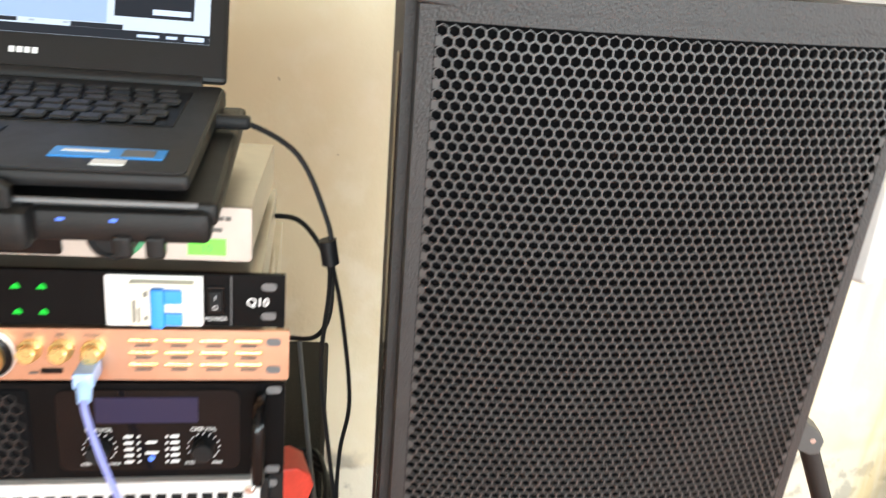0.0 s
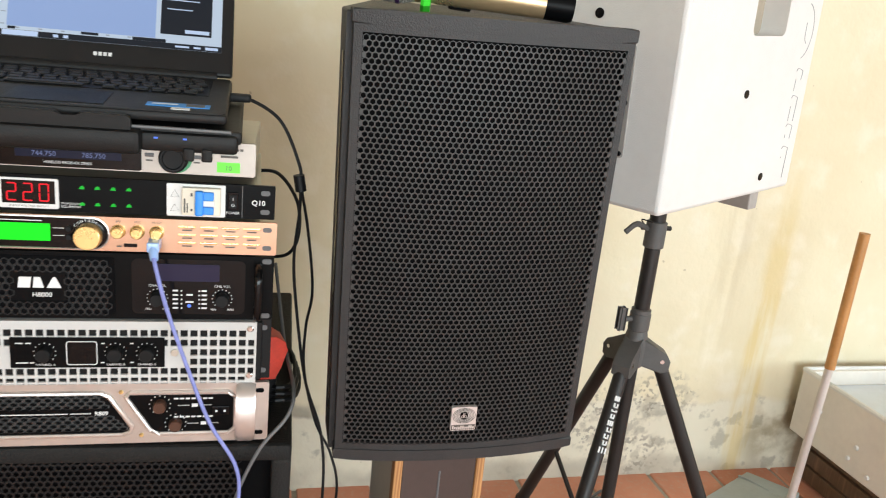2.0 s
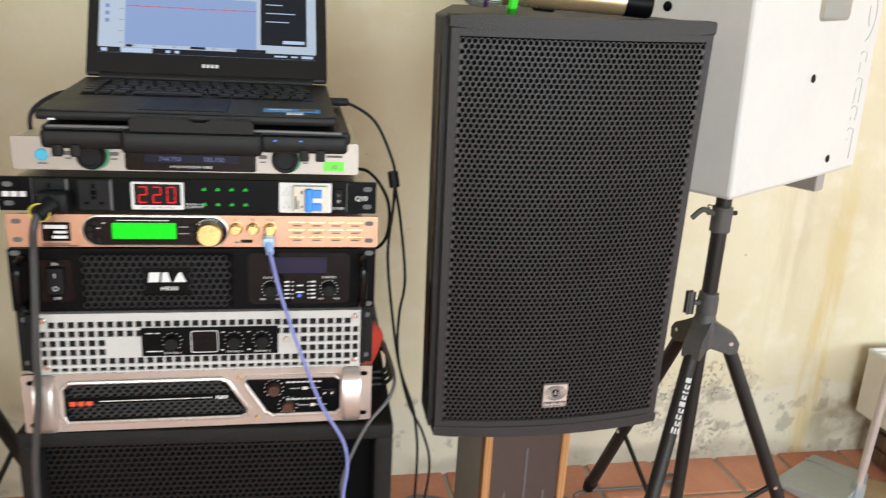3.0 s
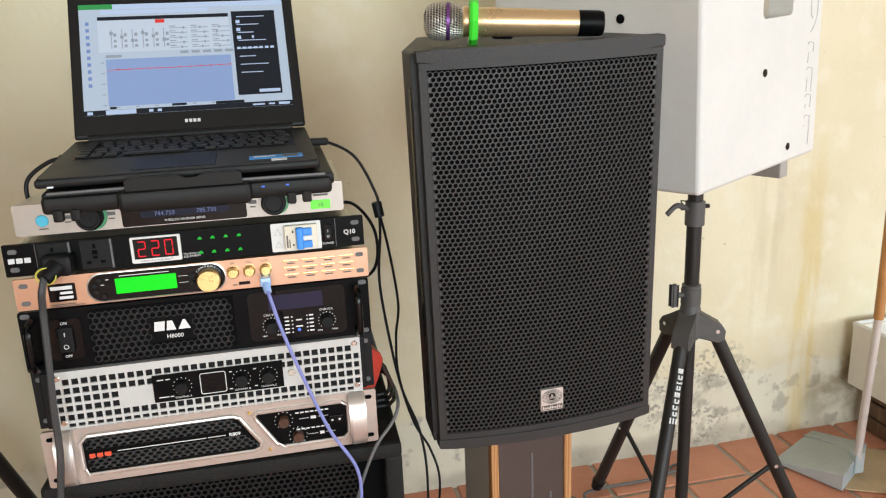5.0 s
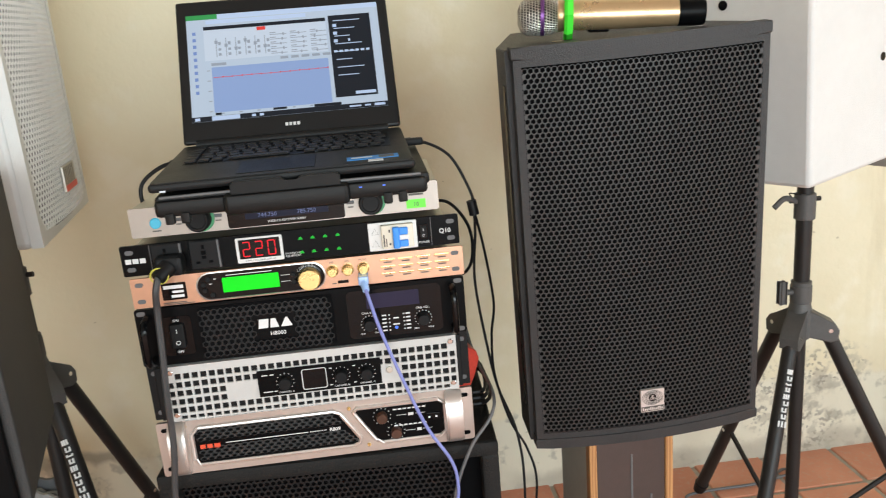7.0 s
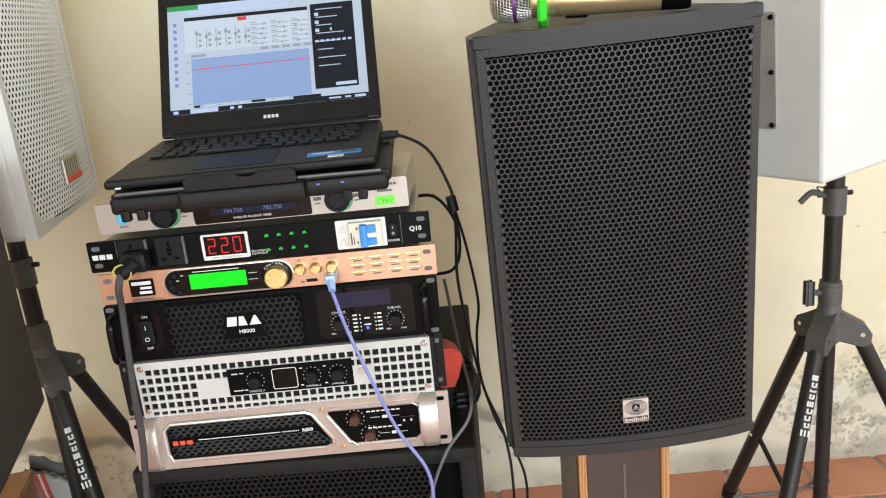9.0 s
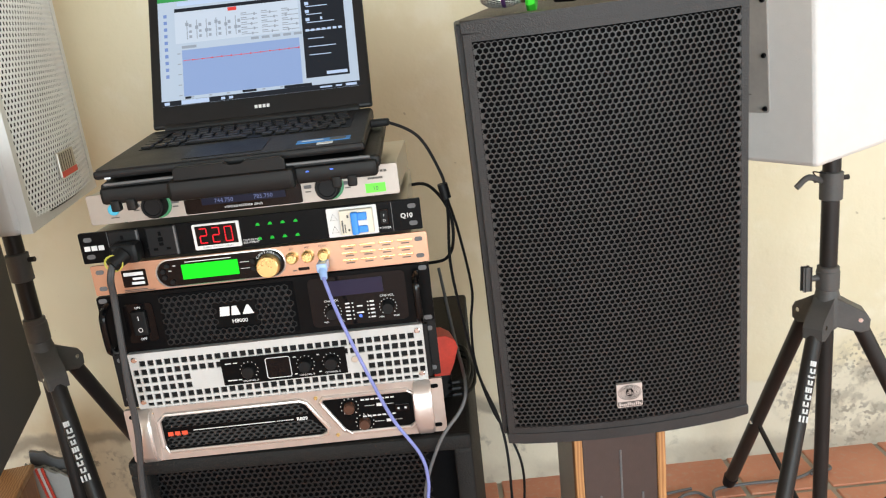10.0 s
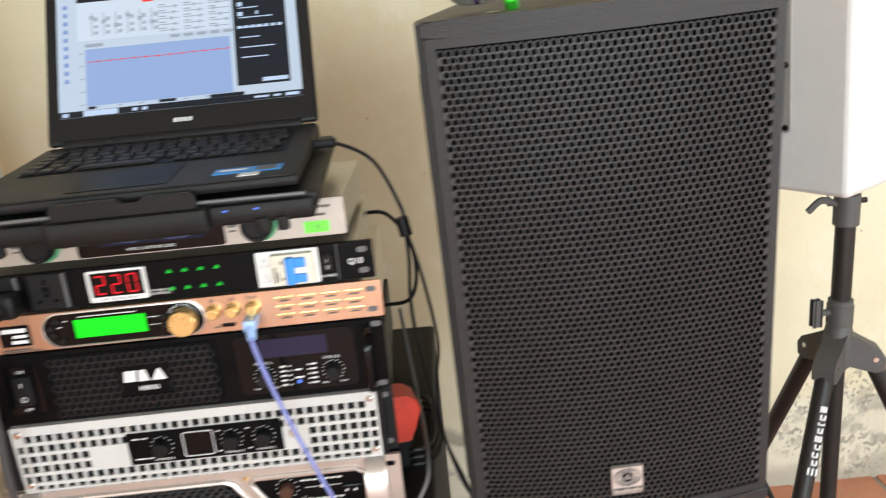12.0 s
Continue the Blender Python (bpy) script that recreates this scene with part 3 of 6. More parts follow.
def amp_white():
    h = 0.0885
    th = thing("power_amplifier", pose(RX, RY - 0.004, 0.8105), "power amplifier with white square-hole grille and black ears", "amplifier", "rack units")
    part("ear_plate", prism(B(), rrect(-0.2413, 0.2413, 0.001, h, 0.002), 0.012, 0.018), M_BLACKM, th)
    case(th, h, 0.42, M_BLACKM, 0.012)
    bm = B()
    x0 = -0.214
    nx = 35
    sx = lambda i: x0 + 0.436 * i / nx

    def kind_of(i, j):
        x = (sx(i) + sx(i + 1)) / 2
        if i in (0, nx - 1):
            return "hole" if 1 <= j <= 4 and i == nx - 1 or 1 <= j <= 4 else "solid"
        if j == 6:
            return "solid"
        if -0.079 < x < 0.1015 and 2 <= j <= 4:
            return "none"
        if (-0.126 < x < -0.079 or 0.1015 < x < 0.134) and 2 <= j <= 3:
            return "solid"
        return "hole"
    rows = 7
    for i in range(nx):
        for j in range(rows):
            k = kind_of(i, j)
            if k == "none":
                continue
            a0, a1 = sx(i), sx(i + 1)
            zz = h * 0.02
            c0, c1 = zz + (h - 2 * zz) * (j - 0.38) / 6.25 if j else 0.0, zz + (h - 2 * zz) * (j + 0.62) / 6.25
            if j == rows - 1:
                c1 = h
            if k == "solid":
                bm.faces.new([bm.verts.new(v) for v in ((a0, 0, c0), (a1, 0, c0), (a1, 0, c1), (a0, 0, c1))])
                continue
            hw = 0.0046
            mx, mz = (a0 + a1) / 2, (c1 - 0.0060)
            o = [bm.verts.new(v) for v in ((a0, 0, c0), (a1, 0, c0), (a1, 0, c1), (a0, 0, c1))]
            q = [(mx - hw, mz - hw), (mx + hw, mz - hw), (mx + hw, mz + hw), (mx - hw, mz + hw)]
            f = [bm.verts.new((x, 0, z)) for x, z in q]
            g = [bm.verts.new((x, 0.003, z)) for x, z in q]
            for s in range(4):
                e = (s + 1) % 4
                bm.faces.new((o[s], o[e], f[e], f[s]))
                bm.faces.new((f[s], f[e], g[e], g[s]))
    bmesh.ops.remove_doubles(bm, verts=bm.verts, dist=0.00005)
    pan = part("front_panel", bm, M_WHITEP, th, "white panel cut with rows of square holes")
    bm = B()
    for a in ((-0.214, -0.211, 0.0, h), (0.219, 0.222, 0.0, h)):
        bx(bm, a[0], a[1], 0.0005, 0.012, a[2], a[3])
    bx(bm, -0.213, 0.221, 0.0005, 0.012, h - 0.003, h - 0.0003)
    bx(bm, -0.213, 0.221, 0.0005, 0.012, 0.0003, 0.003)
    part("panel_edge", bm, M_WHITEP, pan)
    part("dust_foam", bx(B(), -0.208, 0.216, 0.007, 0.0115, 0.004, h - 0.004), M_FOAM, th)
    ins = part("control_panel", prism(B(), rrect(-0.0805, 0.1045, 0.0245, 0.0665, 0.001), -0.0015, 0.005), M_BLACK, th)
    bm = tube(B(), [(x, -0.0018, z) for x, z in rrect(-0.0145, 0.0215, 0.029, 0.061, 0.003, 3)], 0.0007, 5, closed=True, smooth=False)
    part("display_frame", bm, M_PRINT, ins)
    part("display", prism(B(), rrect(-0.0135, 0.0205, 0.030, 0.060, 0.002), -0.0019, 0.0), M_BLACKG, ins)
    for kx, nm in ((-0.0400, "CHANNEL A"), (0.0440, "CHANNEL B"), (0.0825, "CHANNEL C")):
        kn = part("knob", knob(B(), kx, 0.046, 0.0095, 0.013, -0.0015), M_BLACKM, ins)
        part("scale", bars(B(), [(kx + 0.013 * math.cos(a) - 0.0006, kx + 0.013 * math.cos(a) + 0.0006, 0.046 + 0.013 * math.sin(a) - 0.0006, 0.046 + 0.013 * math.sin(a) + 0.0006) for a in [radians(-45 + 27 * i) for i in range(11)]], -0.0018), M_PRINT, kn)
        words(nm, kx, 0.0275, 0.0042, M_PRINT, ins, -0.0019, align="CENTER")
    part("small_print", bars(B(), [(-0.074, -0.065, 0.058, 0.0595), (-0.062, -0.056, 0.058, 0.0595), (-0.074, -0.060, 0.031, 0.0325), (-0.058, -0.053, 0.031, 0.0325), (0.062, 0.0660, 0.058, 0.0595), (0.027, 0.031, 0.058, 0.0595), (0.026, 0.030, 0.031, 0.0325), (0.062, 0.066, 0.031, 0.0325)], -0.0018), M_PRINT, ins)
    part("button", knob(B(), 0.117, 0.045, 0.005, 0.003, 0.0), M_STEEL, th)
    for x in (-0.2055, 0.2135):
        for z in (0.011, h - 0.009):
            screw(th, x, z, -0.0004, 0.0045)
    for sx2 in (-1, 1):
        for z in (0.013, h - 0.012):
            part("rack_slot", prism(B(), rrect(sx2 * 0.230 - 0.006, sx2 * 0.230 + 0.006, z - 0.0035, z + 0.0035, 0.003), 0.0112, 0.015), M_GREYC, th)


def amp_black():
    h = 0.0885
    th = thing("power_amplifier", pose(RX, RY, 0.9015), "black power amplifier with perforated front and tube handles", "amplifier", "rack units")
    part("front_panel", prism(B(), rrect(-0.2413, 0.2413, 0.0, h, 0.003), 0.0, 0.008, 0.001), M_BLACK, th)
    case(th, h, 0.44, M_STEEL, 0.018)
    p = part("vent", prism(B(), rrect(-0.152, 0.044, 0.006, 0.083, 0.003), -0.0012, 0.003), M_FOAM, th)
    part("perforated_sheet", hexes(B(), -0.147, 0.040, 0.010, 0.080, 0.0094, 0.0039, 0.0018, lambda x: -0.0032, lambda x, z: not (-0.075 < x < -0.012 and 0.026 < z < 0.062)), M_VENT, p, kind="stuff")
    em = part("emblem_plate", prism(B(), rrect(-0.076, -0.012, 0.025, 0.064, 0.002), -0.003, 0.0), M_BLACK, p)
    for poly in ([(-0.068, 0.042), (-0.054, 0.042), (-0.052, 0.056), (-0.066, 0.056)], [(-0.051, 0.042), (-0.038, 0.042), (-0.042, 0.056), (-0.049, 0.056)], [(-0.035, 0.042), (-0.018, 0.042), (-0.0245, 0.056), (-0.0275, 0.056)]):
        part("emblem", prism(B(), poly, -0.0040, -0.0031), M_PRINT, em, "white slanted emblem shape")
    words("H8000", -0.052, 0.0300, 0.0085, M_PRINT, em, -0.0036, bold=0.0001)
    # rocker switch
    s = part("switch_frame", prism(B(), rrect(-0.206, -0.163, 0.014, 0.074, 0.006), -0.0016, 0.002), M_BLACKG, th)
    rk = part("rocker", bx(B(), -0.195, -0.174, -0.007, 0.0, 0.026, 0.063, 0.002), M_BLACKM, s)
    part("mark", bars(B(), [(-0.1848, -0.1838, 0.050, 0.056)], -0.0072), M_PRINT, rk)
    ring = [(-0.1843 + 0.003 * math.cos(a), -0.0074, 0.035 + 0.003 * math.sin(a)) for a in [2 * math.pi * i / 12 for i in range(12)]]
    part("mark", tube(B(), ring, 0.0005, 5, closed=True, smooth=False), M_PRINT, rk)
    words("ON", -0.1845, 0.066, 0.0055, M_PRINT, s, -0.0022, align="CENTER")
    words("OFF", -0.1845, 0.0175, 0.0055, M_PRINT, s, -0.0022, align="CENTER")
    # display and controls
    c = part("control_panel", prism(B(), rrect(0.064, 0.205, 0.008, 0.083, 0.008), -0.0016, 0.003), M_BLACKG, th)
    part("display", prism(B(), rrect(0.093, 0.172, 0.0535, 0.0765, 0.001), -0.0024, 0.0), G_DIM, c, "dim violet display window")
    for kx in (0.095, 0.176):
        kn = part("knob", knob(B(), kx, 0.030, 0.0088, 0.012, -0.0016), M_BLACKM, c)
        part("scale", bars(B(), [(kx + 0.0125 * math.cos(a) - 0.0006, kx + 0.0125 * math.cos(a) + 0.0006, 0.030 + 0.0125 * math.sin(a) - 0.0006, 0.030 + 0.0125 * math.sin(a) + 0.0006) for a in [radians(-45 + 22.5 * i) for i in range(13)]], -0.0018), M_PRINT, kn)
        words("MIN", kx - 0.011, 0.0135, 0.004, M_PRINT, c, -0.0022, align="CENTER")
        words("MAX", kx + 0.011, 0.0135, 0.004, M_PRINT, c, -0.0022, align="CENTER")
    words("CHA.VOL", 0.095, 0.0455, 0.005, M_PRINT, c, -0.0022, align="CENTER")
    words("CHB.VOL", 0.176, 0.0455, 0.005, M_PRINT, c, -0.0022, align="CENTER")
    part("small_print", bars(B(), [(x, x + 0.0065, z, z + 0.0022) for x in (0.114, 0.150) for z in (0.0155, 0.0215, 0.0275, 0.0335, 0.0395)] + [(x, x + 0.002, z, z + 0.0018) for x in (0.124, 0.146) for z in (0.0155, 0.0215, 0.0275, 0.0335, 0.0395)] + [(0.131, 0.139, 0.034, 0.036), (0.130, 0.140, 0.024, 0.026)], -0.0018), M_PRINT, c)
    part("power_light", lathe(B(), [(0.0026, 0), (0.0018, 0.002)], Matrix.Translation((0.1345, -0.0016, 0.0195)) @ FACING, 12), G_BLUE, c, "small blue power light")
    for sx2 in (-1, 1):
        x = sx2 * 0.2215
        part("handle", tube(B(), [(x, 0.002, 0.076), (x, -0.016, 0.078), (x, -0.032, 0.072), (x, -0.036, 0.058), (x, -0.036, 0.030), (x, -0.032, 0.016), (x, -0.016, 0.010), (x, 0.002, 0.012)], 0.0052, 10), M_BLACKG, th, "round black tube handle")
    for sx2 in (-1, 1):
        for z in (0.006, h - 0.006):
            part("rack_slot", prism(B(), rrect(sx2 * 0.232 - 0.006, sx2 * 0.232 + 0.006, z - 0.0034, z + 0.0034, 0.003), -0.0009, 0.002), M_GREYC, th)


def processor():
    h = 0.0442
    th = thing("audio_processor", pose(RX + 0.002, RY + 0.001, 0.9925), "copper-coloured audio processor with brass knobs and green screen", "audio processor", "rack units")
    part("front_panel", prism(B(), rrect(-0.2413, 0.2413, 0.0, h, 0.0015), 0.0, 0.005, 0.0006), M_COPPER, th)
    case(th, h, 0.20, M_STEEL, 0.02)
    zone = part("screen_bezel", prism(B(), rrect(-0.148, 0.035, 0.003, 0.0415, 0.019, 8), -0.0014, 0.002), M_BLACKG, th)
    part("rim", tube(B(), [(x, -0.0012, z) for x, z in rrect(-0.149, 0.036, 0.002, 0.0425, 0.020, 8)], 0.0013, 5, closed=True, smooth=False), M_SILVER, zone)
    part("screen", prism(B(), rrect(-0.112, -0.031, 0.0115, 0.0335, 0.0008), -0.0024, 0.0), G_LCD, zone, "bright green backlit screen")
    for x, z in ((-0.132, 0.0335), (-0.139, 0.026), (-0.138, 0.017), (-0.128, 0.0095), (-0.010, 0.028), (-0.010, 0.017)):
        part("button", knob(B(), x, z, 0.0036, 0.003, -0.0014, 12), M_BLACKM, zone)
    part("small_print", bars(B(), [(-0.106, -0.04, 0.0365, 0.0375), (-0.028, -0.015, 0.0280, 0.0287), (-0.028, -0.015, 0.0185, 0.0192), (-0.124, -0.120, 0.0325, 0.0337), (-0.131, -0.127, 0.0255, 0.0267)], -0.0016), M_PRINT, zone)
    ds = part("dial_base", knob(B(), 0.013, 0.0215, 0.0195, 0.003, -0.001, 28), M_BLACKG, th)
    part("dial", lathe(B(), [(0.0165, 0), (0.0165, 0.010), (0.0155, 0.014), (0.0145, 0.0148)], Matrix.Translation((0.013, -0.003, 0.0205)) @ FACING, 32), M_GOLD, th, "large brass dial")
    for i, ch in enumerate("CONTROL"):
        a = radians(140 - i * 13.5)
        words(ch, 0, 0, 0.0048, M_PRINT, ds, align="CENTER", m=Matrix.Translation((0.013 + 0.0178 * math.cos(a), -0.0046, 0.0205 + 0.0178 * math.sin(a))) @ Matrix.Rotation(-(a - math.pi / 2), 4, "Y"))
    for x, nm in ((0.047, "EFF"), (0.0695, "MIC"), (0.0925, "MUSIC")):
        part("knob", lathe(B(), [(0.0088, 0), (0.0088, 0.004), (0.0074, 0.005), (0.0070, 0.012), (0.0060, 0.0128)], Matrix.Translation((x, 0.0, 0.0265)) @ FACING, 22), M_GOLD, th, "small brass knob")
        words(nm, x, 0.0375, 0.0042, M_DPRINT, th, -0.0008, align="CENTER")
    part("port", bx(B(), 0.053, 0.069, -0.0012, 0.003, 0.006, 0.0105, 0.0006), M_BLACKG, th)
    part("small_print", bars(B(), [(0.045, 0.051, 0.006, 0.0075), (-0.199, -0.166, 0.0035, 0.0045), (-0.199, -0.155, 0.0012, 0.0022)]), M_DPRINT, th)
    for c in range(4):
        for r in range(3):
            x, z = 0.118 + 0.0268 * c, 0.0335 - 0.0105 * r
            b = part("button", bx(B(), x, x + 0.0215, -0.0016, 0.001, z, z + 0.0028, 0.0007), M_GOLD, th)
            part("small_print", bars(B(), [(x + 0.005, x + 0.017, z - 0.0034, z - 0.002)]), M_DPRINT, b)
    lab = part("name_plate", prism(B(), rrect(-0.199, -0.164, 0.008, 0.0335, 0.0015), -0.0008, 0.002), M_BLACKG, th)
    part("small_print", bars(B(), [(-0.196, -0.168, 0.025, 0.030), (-0.184, -0.168, 0.0185, 0.022), (-0.186, -0.168, 0.0115, 0.0155)], -0.0010), M_PRINT, lab)
    ear_slots(th, h, M_GREYC)


def sequencer():
    h = 0.0442
    th = thing("power_sequencer", pose(RX - 0.002, RY - 0.004, 1.0425, 0, 0, 0.0), "black power sequencer with red voltage display and blue breaker", "power strip", "rack units")
    part("front_panel", prism(B(), rrect(-0.2413, 0.2413, 0.0, h, 0.0015), 0.0, 0.005, 0.0006), M_BLACK, th)
    case(th, h, 0.26, M_STEEL, 0.018)
    for x in (-0.201, 0.2):
        part("seam", bars(B(), [(x, x + 0.0008, 0.001, h - 0.001)], -0.0002), M_GREYC, th)
    for x0 in (-0.199, -0.146):
        so = part("socket", bx(B(), x0, x0 + 0.041, -0.004, 0.002, 0.001, 0.0435, 0.002), M_BLACKM, th, "dark universal mains socket")
        part("edge", bx(B(), x0 + 0.040, x0 + 0.0425, -0.0045, 0.001, 0.002, 0.0425), M_GREYC, so)
        cx = x0 + 0.02
        part("socket_holes", bars(bars(B(), [(cx - 0.012, cx - 0.006, 0.010, 0.0135), (cx + 0.006, cx + 0.012, 0.010, 0.0135), (cx - 0.002, cx + 0.002, 0.031, 0.037)], -0.004, 0.0004), [(cx - 0.0035, cx + 0.0035, 0.0225, 0.0285), (cx - 0.003, cx + 0.003, 0.0165, 0.021)], -0.004, 0.0004), M_FOAM, so)
    d = part("display_frame", prism(B(), rrect(-0.0805, -0.0145, 0.0035, 0.0405, 0.002), -0.0025, 0.002, 0.0005), M_PLAST, th, "white frame round the voltage display")
    part("display", bx(B(), -0.0765, -0.0185, -0.0030, 0.0, 0.0095, 0.0378), M_BLACKG, d)
    SEG = {"a": (0.1, 0.9, 0.93, 1.0), "g": (0.1, 0.9, 0.465, 0.535), "d": (0.1, 0.9, 0, 0.07), "f": (0, 0.13, 0.53, 0.96), "b": (0.87, 1, 0.53, 0.96), "e": (0, 0.13, 0.04, 0.47), "c": (0.87, 1, 0.04, 0.47)}
    for i, segs in enumerate(("abged", "abged", "abcdef")):
        x0, w, z0, hh = -0.0715 + 0.0178 * i, 0.0112, 0.0125, 0.0222
        bm = B()
        for s in segs:
            a, b, c, e = SEG[s]
            bx(bm, x0 + a * w, x0 + b * w, -0.0036, -0.0031, z0 + c * hh, z0 + e * hh)
        part("digit", bm, G_RED, d, "glowing red digit")
    words("SUPPLY VOLTAGE DISPLAY", -0.0475, 0.0052, 0.0036, M_DPRINT, d, -0.0028, align="CENTER")
    words("PROFESSIONAL", -0.0125, 0.0095, 0.0036, M_PRINT, th, -0.0008)
    words("EQUIPMENT", -0.0125, 0.0055, 0.0042, M_PRINT, th, -0.0008)
    for x in (0.011, 0.0285, 0.0465, 0.0645):
        for z in (0.031, 0.0105):
            part("indicator", prism(B(), [(x - 0.0032, z - 0.0015), (x + 0.0032, z - 0.0015), (x + 0.0026, z + 0.0008), (x + 0.0008, z + 0.0026), (x - 0.0015, z + 0.0015)], -0.0014, 0.0005), G_LED, th, "small green light")
    b = part("breaker_plate", prism(B(), rrect(0.109, 0.1795, 0.001, 0.0425, 0.0015), -0.0018, 0.002, 0.0005), M_PLAST, th)
    for z in (0.012, 0.030):
        part("warning_mark", tube(B(), [(0.1135, -0.002, z - 0.0045), (0.1235, -0.002, z - 0.0045), (0.1185, -0.002, z + 0.0045)], 0.0004, 4, closed=True, smooth=False), M_DPRINT, b)
    br = part("breaker", bx(B(), 0.1275, 0.174, -0.0105, 0.0, 0.0045, 0.0395, 0.0012), M_BEIGE, b)
    part("lever_block", bx(B(), 0.1435, 0.1535, -0.0175, -0.0095, 0.005, 0.037, 0.002), M_BLUE, br, "bright blue breaker lever")
    part("lever", bx(B(), 0.1525, 0.166, -0.0145, -0.0095, 0.0065, 0.0165, 0.0015), M_BLUE, br)
    part("lever", bx(B(), 0.1525, 0.166, -0.0145, -0.0095, 0.0245, 0.0355, 0.0015), M_BLUE, br)
    part("lever_gap", bx(B(), 0.1525, 0.167, -0.0125, -0.0095, 0.0170, 0.0240, 0.001), M_PLAST, br)
    part("small_print", bars(B(), [(0.130, 0.132, 0.008, 0.026), (0.1335, 0.135, 0.008, 0.020), (0.138, 0.1405, 0.029, 0.033), (0.138, 0.1405, 0.010, 0.013)], -0.0107), M_DPRINT, br)
    r = part("rocker_frame", bx(B(), 0.1825, 0.1955, -0.002, 0.002, 0.0115, 0.0345, 0.001), M_BLACKG, th)
    rk = part("rocker", bx(B(), 0.1845, 0.1935, -0.005, 0.0, 0.0145, 0.0315, 0.001), M_BLACKM, r)
    words("I", 0.189, 0.0245, 0.0055, M_PRINT, rk, -0.0053, align="CENTER")
    words("O", 0.189, 0.0165, 0.0055, M_PRINT, rk, -0.0053, align="CENTER")
    words("POWER", 0.189, 0.0055, 0.0048, M_PRINT, th, -0.0008, align="CENTER")
    words("Q10", 0.2205, 0.0185, 0.0095, M_PRINT, th, -0.0008, align="CENTER", bold=0.0002)
    part("emblem", bars(B(), [(-0.2355, -0.2275, 0.0185, 0.0255), (-0.2255, -0.2175, 0.0185, 0.0255), (-0.2155, -0.2075, 0.0185, 0.0255)]), M_PRINT, th, "white blocky emblem")
    ear_slots(th, h, M_GREYC)


def receiver():
    h = 0.0425
    th = thing("wireless_receiver", pose(-0.286, 0.5485, 1.0950, 0, -0.4, -1.8), "champagne wireless microphone receiver with two black knobs", "receiver", "rack units")
    part("case", bx(B(), -0.219, 0.219, 0.004, 0.235, 0.0, h - 0.001, 0.0015), M_STEEL, th)
    part("front_panel", prism(B(), rrect(-0.2205, 0.2205, 0.0, h, 0.002), 0.0, 0.006, 0.0008), M_CHAMP, th)
    for x in (-0.18, 0.18):
        for y in (0.03, 0.20):
            part("foot", lathe(B(), [(0.007, -0.0056), (0.008, 0.0)], Matrix.Translation((x, y, 0))), M_RUBBER, th)
    bz = part("display_bezel", prism(B(), rrect(-0.083, 0.084, 0.0015, h - 0.0005, 0.003), -0.002, 0.002, 0.0006), M_BLACKG, th)
    lcd = part("display", prism(B(), rrect(-0.058, 0.061, 0.0125, 0.0365, 0.001), -0.0028, 0.0), G_LCDB, bz, "dim blue two-channel display")
    words("744.750", -0.040, 0.0145, 0.0085, G_DIGIT, lcd, -0.0032)
    words("785.750", 0.016, 0.0145, 0.0085, G_DIGIT, lcd, -0.0032)
    for x in (-0.036, 0.021):
        part("signal_mark", prism(B(), [(x - 0.005, 0.0255), (x + 0.005, 0.0255), (x, 0.031)], -0.0034, -0.003), G_DIGIT, lcd)
        part("signal_bars", bars(B(), [(x + 0.010, x + 0.0125, 0.027, 0.032), (x + 0.014, x + 0.0165, 0.027, 0.032), (x + 0.018, x + 0.0205, 0.027, 0.032), (x + 0.028, x + 0.033, 0.028, 0.029)], -0.0029), G_DIGIT, lcd)
    words("WIRELESS RECEIVER SERIES", 0.0, 0.0055, 0.0046, M_PRINT, bz, -0.0026, align="CENTER")
    part("small_print", bars(B(), [(-0.078, -0.072, 0.026, 0.0275), (0.067, 0.073, 0.026, 0.0275)], -0.0022), M_PRINT, bz)
    for kx in (-0.1225, 0.1225):
        part("ring", lathe(B(), [(0.0195, 0), (0.0195, 0.0015), (0.0185, 0.002)], Matrix.Translation((kx + 0.002, 0, 0.0205)) @ FACING, 30), M_KNOBG, th, "green ring round the knob")
        kn = part("knob", lathe(B(), [(0.0175, 0), (0.0172, 0.013), (0.0150, 0.0165), (0.0125, 0.0165), (0.0115, 0.0150)], Matrix.Translation((kx, -0.001, 0.0205)) @ FACING, 34), M_BLACKM, th)
        part("pointer", bx(B(), kx - 0.0006, kx + 0.0006, -0.0182, -0.0172, 0.031, 0.0355), M_PRINT, kn)
        for dx in (-0.0295, 0.0265):
            bt = part("button", bx(B(), kx + dx - 0.0055, kx + dx + 0.0055, -0.0012, 0.001, 0.0195, 0.0245, 0.001), M_GREYC, th)
            part("small_print", bars(B(), [(kx + dx - 0.004, kx + dx + 0.004, 0.0145, 0.0162)]), M_DPRINT, bt)
        part("small_print", bars(B(), [(kx - 0.004, kx + 0.004, 0.0008, 0.002)]), M_DPRINT, th)
    part("power_button", lathe(B(), [(0.0080, 0), (0.0080, 0.002), (0.0066, 0.003)], Matrix.Translation((-0.1845, 0, 0.0195)) @ FACING, 24), M_CYAN, th, "round cyan power button")
    part("small_print", bars(B(), [(-0.190, -0.178, 0.0075, 0.0090)]), M_DPRINT, th)
    st = part("sticker", bx(B(), 0.1735, 0.2015, -0.0008, 0.0003, 0.0045, 0.0175), M_GREENS, th, "bright green price sticker")
    words("10", 0.1875, 0.0075, 0.0085, M_DPRINT, st, -0.0012, align="CENTER")
